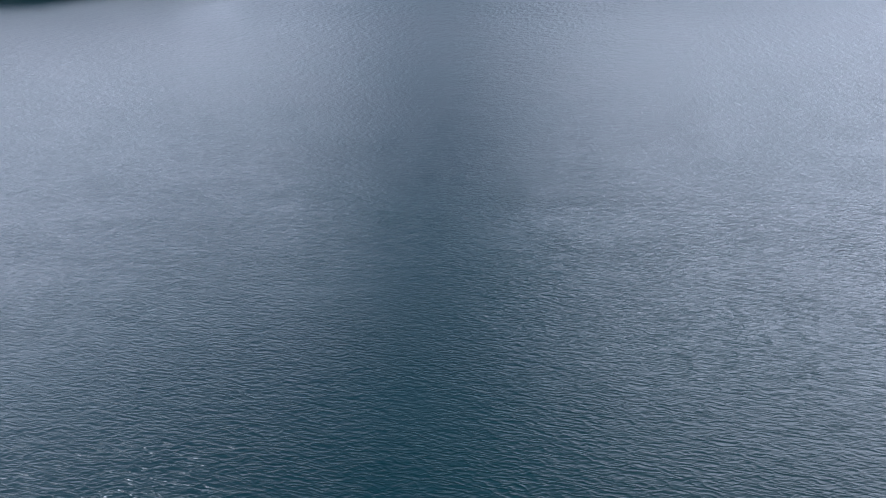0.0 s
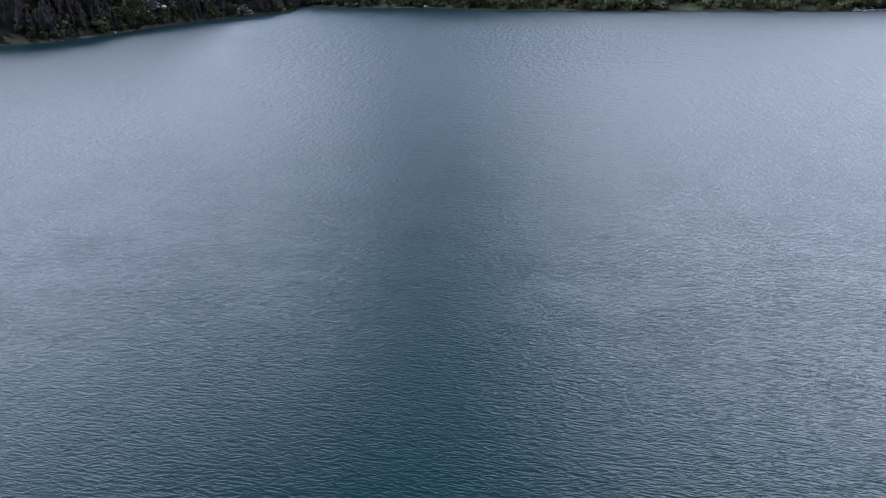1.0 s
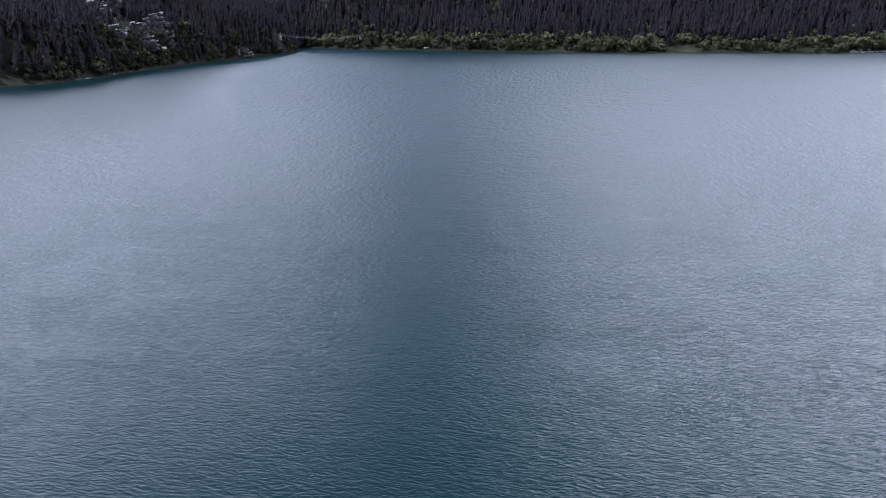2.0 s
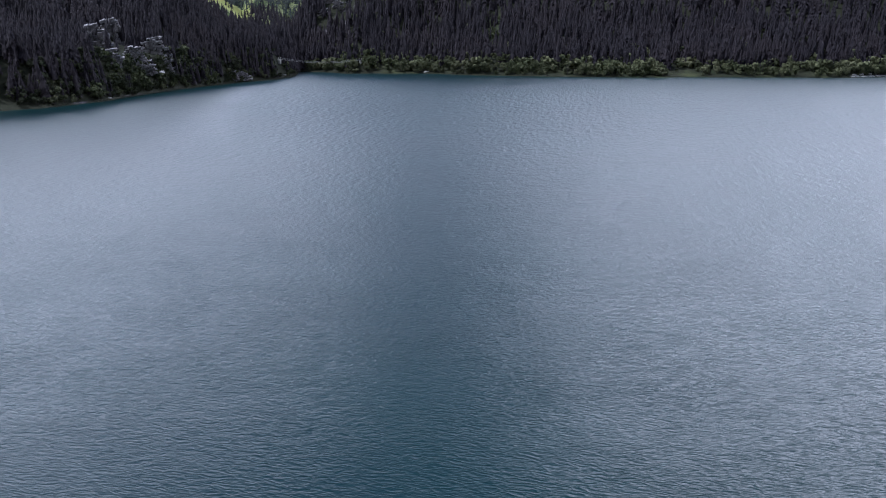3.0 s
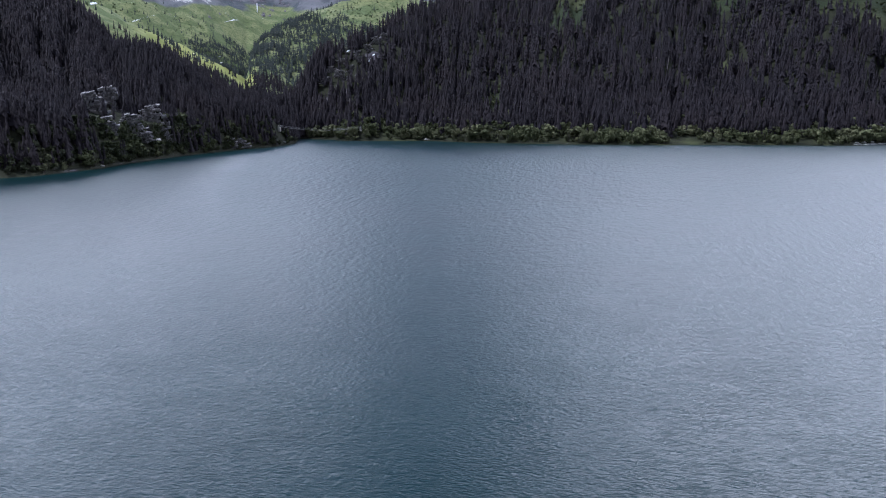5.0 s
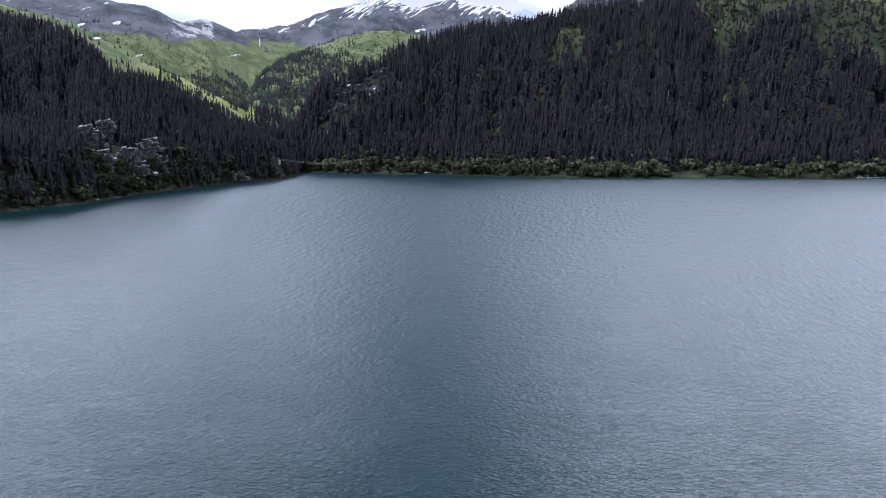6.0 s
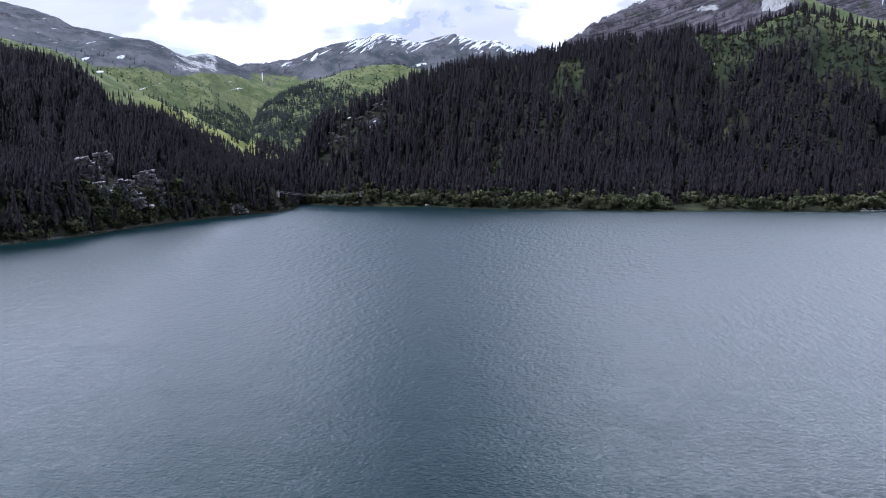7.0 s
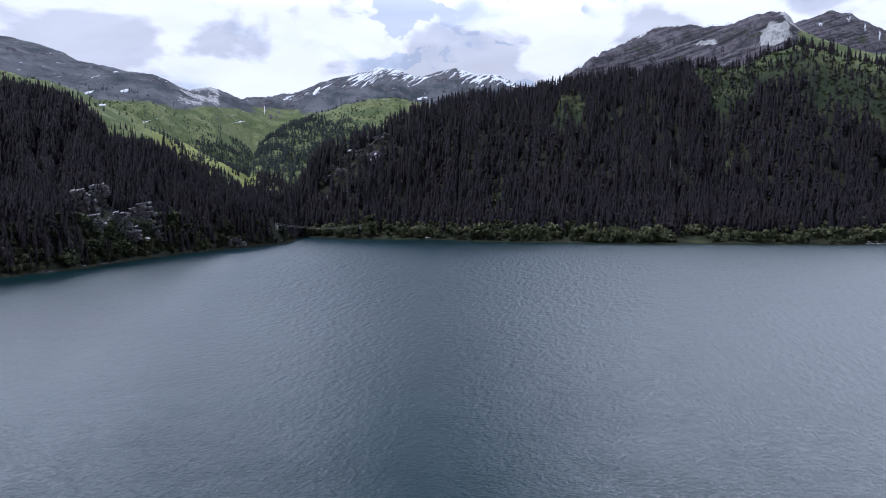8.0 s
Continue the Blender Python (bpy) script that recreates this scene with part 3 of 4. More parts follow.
def wind_share(x, y):
    """How far the wind reaches the water: full in the open, little in the lee of the banks."""
    dx, dy = x - HUB[0], y - HUB[1]
    d, az = np.hypot(dx, dy), np.degrees(np.arctan2(dx, dy))
    lee = curve(SHORE, az, 1) - d
    least = np.interp(az, (-20, -15.5, -13, -9, -5, 0, 6, 13, 40), (0.08, 0.80, 1.0, 1.0, 0.50, 0.30, 0.30, 1.0, 1.2))
    reach = np.interp(az, (-20, -15, -9, -4, 2, 12), (400, 200, 150, 280, 320, 200))
    return least + (1 - least) * step(0, 1, (lee + 30 * fbm(x / 70, y / 70, 3, 95)) / reach)


def build_water():
    """One sheet: a fan of waves towards the far shore, flat water round the rest of the lake."""
    cx, cy, wide = 0.0, -25.0, radians(34)
    cols, rows = 500, 560
    ang = np.linspace(-wide, wide, cols)
    rad = np.linspace(50 ** -0.5, 1010 ** -0.5, rows) ** -2.0
    A, R = np.meshgrid(ang, rad, indexing="ij")
    x, y = cx + R * np.sin(A), cy + R * np.cos(A)
    z = wave_height(x, y, R * 0.0016 * (R / 60) ** 0.75)
    blow = wind_share(x, y)
    z = z * blow * step(50, 54, R) * (0.35 + 0.65 * step(110, 280, R)) * step(1010, 900, R) * step(wide, wide - 0.03, np.abs(A))
    i = np.arange(cols * rows).reshape(cols, rows)
    f = np.stack([i[:-1, :-1], i[1:, :-1], i[1:, 1:], i[:-1, 1:]], -1).reshape(-1, 4)[:, ::-1]
    V = [np.stack([x, y, z], -1).reshape(-1, 3)]
    n = cols * rows
    V.append(np.array([(cx, cy, 0.0)]))
    near = np.stack([np.full(cols - 1, n), i[:-1, 0], i[1:, 0], np.full(cols - 1, n)], -1)
    far = np.stack([cx + 1300 * np.sin(ang), cy + 1300 * np.cos(ang), 0 * ang], -1)
    V.append(far)
    j = n + 1 + np.arange(cols)
    outer = np.stack([i[:-1, -1], j[:-1], j[1:], i[1:, -1]], -1)
    back = np.linspace(wide, 2 * math.pi - wide, 90)
    V.append(np.stack([cx + 1300 * np.sin(back), cy + 1300 * np.cos(back), 0 * back], -1))
    k = n + 1 + cols + np.arange(90)
    tri = [near[:, :3], np.stack([np.full(89, n), k[:-1], k[1:]], -1)]
    quads = np.concatenate([f, outer[:, ::-1]])
    tris = np.concatenate([quads[:, [0, 1, 2]], quads[:, [0, 2, 3]]] + [t[:, ::-1] for t in tri])
    V = np.concatenate(V)
    e1, e2 = V[tris[:, 1]] - V[tris[:, 0]], V[tris[:, 2]] - V[tris[:, 0]]
    down = e1[:, 0] * e2[:, 1] - e1[:, 1] * e2[:, 0] < 0
    tris[down] = tris[down][:, ::-1]
    me = mesh_from("water", V, tris, [M_WATER], smooth=True)
    a = me.attributes.new("wind", "FLOAT", "POINT")
    a.data.foreach_set("value", np.ascontiguousarray(wind_share(V[:, 0], V[:, 1]), np.float32))
    return tagged(new("water", me), "wind-rippled teal mountain lake reflecting cloudy sky", "water", kind="structure")


ground = build_ground()
water = build_water()


# ---------------------------------------------------------------- helpers for things
def part(name, me, parent, label=""):
    """Links a mesh as one part under a thing."""
    ob = new(name, me)
    ob.parent = parent
    if label:
        tagged(ob, label)
    return ob


def mesh_of(name, bm, mat, smooth=False):
    me = bpy.data.meshes.new(name)
    bm.to_mesh(me)
    bm.free()
    me.materials.append(mat)
    for f in me.polygons:
        f.use_smooth = smooth
    return me


def height(x, y):
    return float(land(np.array([x]), np.array([y]))[0][0])


def on_slope(az, el):
    """Where the line of sight at that bearing and angle first meets the ground."""
    d = np.arange(360, 4700, 2.0)
    x, y = HUB[0] + d * math.sin(radians(az)), HUB[1] + d * math.cos(radians(az))
    z = land(x, y)[0]
    hit = np.nonzero((z > EYE_Z + d * math.tan(radians(el))) & (z > 0.3))[0]
    k = hit[0] if len(hit) else int(np.argmax(z / d))
    return Vector((x[k], y[k], z[k]))


# ---------------------------------------------------------------- rock outcrops
# bearing, angle above the eye, half width, half depth, half height in metres
BANK_CRAGS = [(-27.6, -0.6, 9, 4, 9), (-26.1, -0.2, 7.5, 4, 10), (-24.9, -1.9, 7, 3, 6), (-23.4, -1.3, 9, 3.5, 7.5), (-28.7, 0.4, 4.5, 3, 5),
              (-26.8, -1.8, 7, 3, 4.5), (-24.2, -2.6, 7, 2.5, 3.5), (-28.7, 2.0, 4, 2.5, 4.5), (-28.2, 2.8, 3, 2.5, 3.5), (-31.6, -0.6, 5, 3, 4),
              (-22.1, -3.0, 3, 2.5, 5), (-17.4, -3.1, 5, 2, 3), (-16.7, -3.1, 6, 2, 3)]
GORGE_CRAGS = [(-9.6, 1.6, 8, 4, 6), (-9.1, 2.5, 8, 4, 7), (-8.4, 2.2, 8, 4, 7), (-8.2, 3.2, 8, 4, 6), (-7.4, 2.6, 6, 4, 8), (-6.9, 3.5, 6, 4, 10),
               (-6.1, 4.3, 8, 4, 7), (-5.4, 4.8, 9, 4, 9), (-4.8, 5.1, 6, 4, 8)]
SLOPE_CRAGS = [(3.0, 5.6, 5, 4, 5), (2.7, 4.9, 4, 3, 4), (25.6, 6.2, 5, 4, 5), (27.5, 3.8, 4, 4, 5), (28.6, 5.6, 4, 4, 6), (15.9, 6.2, 4, 3, 4)]
CRAG_SPOTS = [(on_slope(c[0], c[1]), c) for c in BANK_CRAGS + GORGE_CRAGS + SLOPE_CRAGS]


def clear_of_crags(x, y):
    """Few trees find a hold on a crag or at its foot."""
    keep = np.ones(len(x))
    for at, (_, _, w, t, h) in CRAG_SPOTS:
        out = Vector((at.x - HUB[0], at.y - HUB[1])).normalized()
        along = (x - at.x) * out.x + (y - at.y) * out.y
        aside = np.abs((x - at.x) * out.y - (y - at.y) * out.x)
        keep = np.where((aside < w * 1.05) & (along < 4) & (along > -h * 2.0 - (24 if at.y > 700 else 11)), 0.10, keep)
    return keep


CUBE = [(-1, -1, -1), (1, -1, -1), (1, 1, -1), (-1, 1, -1), (-1, -1, 1), (1, -1, 1), (1, 1, 1), (-1, 1, 1)]
SIDES = np.array([(0, 1, 5, 4), (1, 2, 6, 5), (2, 3, 7, 6), (3, 0, 4, 7), (4, 5, 6, 7), (3, 2, 1, 0)])


def outcrop(at, az, w, t, h, seed, label):
    """A broken face of rock: beds of angular blocks stepped back one above the other, with gaps and clefts."""
    rng = random.Random(seed)
    V, F = [], []
    z = -h
    while z < h:
        tall = h * rng.uniform(0.05, 0.16)
        level = (z + h) / (2 * h)
        reach = w * (1.05 - 0.75 * level ** 1.6) * rng.uniform(0.70, 1.1)
        x = -reach + 0.3 * w * rng.uniform(-1, 1)
        stop = reach + 0.3 * w * rng.uniform(-1, 1)
        while x < stop:
            wide = w * rng.uniform(0.04, 0.17)
            jut = t * rng.uniform(-0.36, 0.36)
            lean = rng.uniform(-0.35, 0.35)
            if rng.random() > 0.16:
                o = len(V)
                for a, b, c in CUBE:
                    px = x + wide * (0.5 + 0.60 * a) + 0.30 * wide * rng.uniform(-1, 1) + lean * tall * 0.5 * c
                    pz = z + tall * (0.5 + 0.62 * c) + 0.30 * tall * rng.uniform(-1, 1) + 0.20 * px + lean * 0.4 * (px - x)
                    py = (jut - t * 0.7 + 1.5 * t * level) if b < 0 else t * 1.6
                    V.append((px, py + 0.25 * t * rng.uniform(-1, 1) - 0.1 * t * c, pz))
                F.append(SIDES + o)
            x += wide
        z += tall
    ob = new("rock_outcrop", mesh_from("rock_outcrop", np.array(V), np.concatenate(F), [M_ROCK]))
    ob.matrix_basis = pose(at.x, at.y + t * 0.35, at.z, 8, 0, -az)
    return tagged(ob, label, "rock", "rock outcrops")


for k, (at, (az, el, w, t, h)) in enumerate(CRAG_SPOTS):
    place = "on the wooded lake bank" if k < len(BANK_CRAGS) else "among spruces above the gorge" if k < len(BANK_CRAGS) + len(GORGE_CRAGS) else "on the forested slope"
    big = 1.35 if k < len(BANK_CRAGS) else 1.15
    outcrop(at, az, w * big, t, h * big, k + 1, "pale grey fractured rock outcrop " + place)


# ---------------------------------------------------------------- conifers
def whorls(rng, tiers, sides, slim):
    """The crown of a spruce one metre high: drooping ragged whorls of branches."""
    V, F = [], []
    lean = (rng.uniform(-0.015, 0.015), rng.uniform(-0.015, 0.015))
    lop = rng.uniform(0, 6.28)
    for t in range(tiers):
        u = t / (tiers - 1)
        base = 0.07 + 0.84 * u ** 0.95
        rad = slim * (1 - u) ** 0.72 * rng.uniform(0.72, 1.22) + 0.010
        top = base + (0.34 - 0.20 * u) * rng.uniform(0.85, 1.1)
        top = min(top, 0.995) if t < tiers - 1 else 1.0
        c = len(V)
        V.append((lean[0] * top, lean[1] * top, top))
        ph = rng.uniform(0, 6.28)
        for k in range(sides):
            a = ph + 2 * math.pi * k / sides + rng.uniform(-0.25, 0.25)
            out = rng.uniform(0.80, 1.25) if k % 2 == 0 else rng.uniform(0.48, 0.74)
            rr = rad * out * (1 + 0.18 * math.cos(a - lop))
            zz = base - (0.055 if k % 2 == 0 else -0.05) * rng.uniform(0.4, 1.7)
            V.append((rr * math.cos(a) + lean[0] * base, rr * math.sin(a) + lean[1] * base, zz))
        for k in range(sides):
            F.append((c, c + 1 + k, c + 1 + (k + 1) % sides))
    return V, F


def bole(V, F, n0=5, foot=0.016):
    o = len(V)
    for zz, rr in ((-0.08, foot), (0.5, foot * 0.6), (0.97, 0.002)):
        for k in range(n0):
            a = 2 * math.pi * k / n0
            V.append((rr * math.cos(a), rr * math.sin(a), zz))
    for lev in (0, 1):
        for k in range(n0):
            a, b = o + lev * n0 + k, o + lev * n0 + (k + 1) % n0
            F += [(a, b, b + n0), (a, b + n0, a + n0)]


def spruce_arrays(rng, tiers, sides, slim, trunk=True):
    V, F = whorls(rng, tiers, sides, slim)
    k = len(F)
    if trunk:
        bole(V, F, 4)
    return np.array(V), np.array(F), np.array([0] * k + [1] * (len(F) - k))


RNG = random.Random(7)
NP = np.random.default_rng(7)
SPRUCE_BANK = [spruce_arrays(RNG, 9, 8, RNG.uniform(0.125, 0.19)) for _ in range(9)]
SPRUCE_NEAR = [spruce_arrays(RNG, RNG.choice((15, 16, 18)), 14, RNG.uniform(0.15, 0.22)) for _ in range(10)]
SPRUCE_MID = [spruce_arrays(RNG, RNG.choice((6, 7)), 8, RNG.uniform(0.125, 0.19), False) for _ in range(9)]
SPRUCE_FAR = [spruce_arrays(RNG, 4, 6, RNG.uniform(0.14, 0.20), False) for _ in range(6)]


def scatter(az0, az1, r0, r1, space):
    """Random spots about space metres apart between two bearings and distances."""
    area = math.radians(az1 - az0) * (r1 * r1 - r0 * r0) / 2
    n = int(area / (space * space))
    a = NP.uniform(az0, az1, n)
    r = np.sqrt(NP.uniform(r0 * r0, r1 * r1, n))
    return HUB[0] + r * np.sin(np.radians(a)), HUB[1] + r * np.cos(np.radians(a))


def forest(name, label, xs, ys, zs, hs, kinds, mats, wide=(0.85, 1.2)):
    """Many plants joined into one mesh."""
    Vs, Fs, Ss, off = [], [], [], 0
    pick = NP.integers(0, len(kinds), len(xs))
    for k, (V, F, S) in enumerate(kinds):
        w = np.nonzero(pick == k)[0]
        if not len(w):
            continue
        a = NP.uniform(0, 6.28, len(w))[:, None]
        h = hs[w][:, None]
        wd = h * NP.uniform(*wide, len(w))[:, None]
        X = xs[w][:, None] + wd * (V[None, :, 0] * np.cos(a) - V[None, :, 1] * np.sin(a))
        Y = ys[w][:, None] + wd * (V[None, :, 0] * np.sin(a) + V[None, :, 1] * np.cos(a))
        Z = zs[w][:, None] + h * V[None, :, 2]
        Vs.append(np.stack([X, Y, Z], -1).reshape(-1, 3))
        Fs.append((F[None] + (off + np.arange(len(w)) * len(V))[:, None, None]).reshape(-1, 3))
        Ss.append(np.tile(S, len(w)))
        off += len(w) * len(V)
    me = mesh_from(name, np.concatenate(Vs), np.concatenate(Fs), mats, np.concatenate(Ss), True)
    return tagged(new(name, me), label, "trees", kind="stuff")


BRIDGE_A, BRIDGE_B = (-13.27, 662, 16.6), (-6.77, 752, 13.4)       # bearing, distance, height of its ends


def clear_of_bridge(x, y, r):
    ok = np.ones(len(x), bool)
    for az, d, _ in (BRIDGE_A, BRIDGE_B):
        for near in (d, d - 12):
            ok &= np.hypot(x - HUB[0] - near * math.sin(radians(az)), y - HUB[1] - near * math.cos(radians(az))) > r
    return ok


def wood_share(x, y, info):
    """How likely a spruce stands at a spot, 0 to 1."""
    z, az, d, d0, dA, dB, dC = info
    rk, md = rock_share(x, y, *info), meadow_share(x, y, *info)
    sc = scree_share(x, y, *info)
    n1 = fbm(x / 120, y / 120, 4, 51)
    n2 = fbm(x / 35, y / 35, 3, 52)
    u = (d - dA) / np.maximum(dB - dA, 1)
    left = az < -11
    edge = np.where(left, step(0, 11, d - d0 + 8 * n2), step(16, 40, d - d0 + 14 * n2))
    crags = step(-28.0, -27.2, az) * step(-22.4, -23.2, az) * step(6, 11, z) * step(40, 30, z) * (d < 640)
    front = (d < dA * 1.05) * edge * (1 - 0.60 * crags) * (1 - 0.9 * step(0.40, 0.65, rk)) * (1 - 0.78 * step(0.35, 0.6, md)) * (0.86 + 0.5 * n2)
    el = np.degrees(np.arctan2(z - EYE_Z, d))
    valley = valley_wood(x, y, *info) * (0.85 + 0.9 * n2)
    fields = (d >= dA * 1.05) * (az <= -15.0) * (step(0.10, 0.30, n1 + 0.5 * n2) * 0.34 + 0.03 + 0.10 * (d < dB + 20) * step(-0.1, 0.25, n2)) * step(8.8, 7.0, el)
    east = (d >= dA * 1.05) * (az > 9) * (step(0.6, 0.3, u) * 0.30 + (np.abs(d - dB) < 16) * 0.8) * (d < dB + 20)
    p = np.maximum.reduce([front, valley, fields, east]) * (1 - step(0.3, 0.6, sc))
    return p * (z > 1.5) * (d < 3150) * clear_of_bridge(x, y, 8) * clear_of_crags(x, y)


def plant_forests():
    total = []
    for az0, az1, r0, r1, space in ((-36, 36, 385, 900, 5.4), (-36, 36, 900, 1480, 6.6), (-36, 30, 1480, 3100, 7.6), (-12.4, -8.8, 720, 960, 3.4), (-36, -11.8, 385, 800, 4.8)):
        x, y = scatter(az0, az1, r0, r1, space)
        info = land(x, y)
        keep = NP.uniform(0, 1, len(x)) < wood_share(x, y, info)
        x, y, z, d, past = x[keep], y[keep], info[0][keep], info[2][keep], (info[2] - info[3])[keep]
        md = meadow_share(x, y, *land(x, y))
        h = (9 + 20 * NP.beta(2.2, 1.7, len(x))) * (1 - 0.35 * step(0.3, 0.7, md)) * np.where((info[1][keep] > 9) & (d > info[4][keep] * 1.05), np.where(d > info[5][keep] - 40, 0.36, 0.62), 1)
        h = h * np.where(d < 1480, step(-30, 50, past) * 0.35 + 0.65, 1)
        h = h * np.where((info[1][keep] < -11.5) & (d < 760), 0.68, 1)
        total.append((x, y, z, h, past))
    kinds = (SPRUCE_BANK, SPRUCE_MID, SPRUCE_FAR, SPRUCE_BANK, SPRUCE_BANK)
    labels = ("dense dark spruce forest on the slopes above the lake", "dark spruce forest covering the upper slopes",
              "scattered dark spruces and woods in the far valley", "dark spruces clinging to the steep side of the gorge",
              "small dark spruces crowding the steep lake bank")
    first = np.argsort(total[0][4])[:300]
    for i, ((x, y, z, h, past), k, lab) in enumerate(zip(total, kinds, labels)):
        rest = np.ones(len(x), bool)
        if i == 0:
            rest[first] = False
        forest("forest", lab, x[rest], y[rest], z[rest] - 0.5, h[rest], k, [M_SPRUCE_SUNLIT if i == 2 else M_SPRUCE_SHADED, M_BARK], (0.95, 1.3) if i == 2 else (0.85, 1.2))
    x, y, z, h, _ = total[0]
    models = []
    for V, F, S in SPRUCE_NEAR:
        models.append((mesh_from("crown", V[:F[S == 1].min()], F[S == 0], [M_SPRUCE_SHADED], smooth=True), mesh_from("trunk", V[F[S == 1].min():], F[S == 1] - F[S == 1].min(), [M_BARK])))
    for j in first:
        crown, trunk = models[RNG.randrange(len(models))]
        tree = new("spruce_tree")
        tree.matrix_basis = Matrix.LocRotScale((x[j], y[j], z[j] - 0.4), Euler((0, 0, RNG.uniform(0, 6.28))), (h[j] * RNG.uniform(0.9, 1.2), h[j] * RNG.uniform(0.9, 1.2), h[j]))
        part("crown", crown, tree)
        part("trunk", trunk, tree)
        side = "on the steep rocky bank" if x[j] < -130 else "behind the bushes of the lake shore"
        size = "tall dark" if h[j] > 19 else "small dark"
        tagged(tree, f"{size} green spruce tree {side}", "tree", "spruces along the shore")


plant_forests()


# ---------------------------------------------------------------- broad-leaved bushes and trees of the shore
def leafy(rng, lobes, per, leaf):
    """A crown one metre high of leaf clumps on uneven lobes, with gaps between them."""
    V, F = [], []
    blobs = []
    for _ in range(lobes):
        a, r = rng.uniform(0, 6.28), 0.34 * math.sqrt(rng.random())
        blobs.append((r * math.cos(a), r * math.sin(a), rng.uniform(0.25, 0.80), rng.uniform(0.15, 0.27)))
    for bx, by, bz, br in blobs:
        for _ in range(per):
            q = Vector((rng.gauss(0, 1), rng.gauss(0, 1), rng.gauss(0.25, 1))).normalized()
            c = Vector((bx, by, bz)) + q * br * rng.uniform(0.72, 1.12)
            c.z = max(c.z, 0.02)
            t = q.cross(Vector((rng.gauss(0, 1), rng.gauss(0, 1), rng.gauss(0, 1)))).normalized()
            w = q.cross(t)
            s = leaf * rng.uniform(0.6, 1.3)
            o = len(V)
            lift = q * s * 0.4
            V += [c + t * s - lift, c + w * s * 0.8 + lift * 0.3, c - t * s - lift, c - w * s * 0.8]
            F += [(o, o + 1, o + 2), (o, o + 2, o + 3)]
    return V, F


def stems(rng, n, low):
    V, F = [], []
    for _ in range(n):
        a, r = rng.uniform(0, 6.28), rng.uniform(0.05, 0.30)
        top = Vector((r * math.cos(a), r * math.sin(a), rng.uniform(0.45, 0.8)))
        foot = Vector((0.05 * math.cos(a), 0.05 * math.sin(a), -low))
        mid = foot.lerp(top, 0.5) + Vector((0.03 * math.cos(a + 1), 0.03 * math.sin(a + 1), 0))
        o = len(V)
        for c, w in ((foot, 0.022), (mid, 0.015), (top, 0.005)):
            for k in range(4):
                b = 1.57 * k
                V.append((c.x + w * math.cos(b), c.y + w * math.sin(b), c.z))
        for lev in (0, 1):
            for k in range(4):
                i, j = o + 4 * lev + k, o + 4 * lev + (k + 1) % 4
                F += [(i, j, j + 4), (i, j + 4, i + 4)]
    return V, F


BUSH = [(leafy(RNG, RNG.choice((7, 8, 9)), 44, 0.070), stems(RNG, 5, 0.1)) for _ in range(7)]


def bush_arrays(b):
    (V, F), (W, G) = b
    n = len(V)
    return (np.array([tuple(v) for v in V] + [tuple(v) for v in W]), np.array(F + [tuple(i + n for i in g) for g in G]),
            np.array([0] * len(F) + [1] * len(G)))


FAR_BUSH = [bush_arrays((leafy(RNG, 4, 6, 0.19), stems(RNG, 1, 0.1))) for _ in range(6)]
LIGHT_BUSH = [bush_arrays((leafy(RNG, 6, 15, 0.110), stems(RNG, 1, 0.1))) for _ in range(7)]


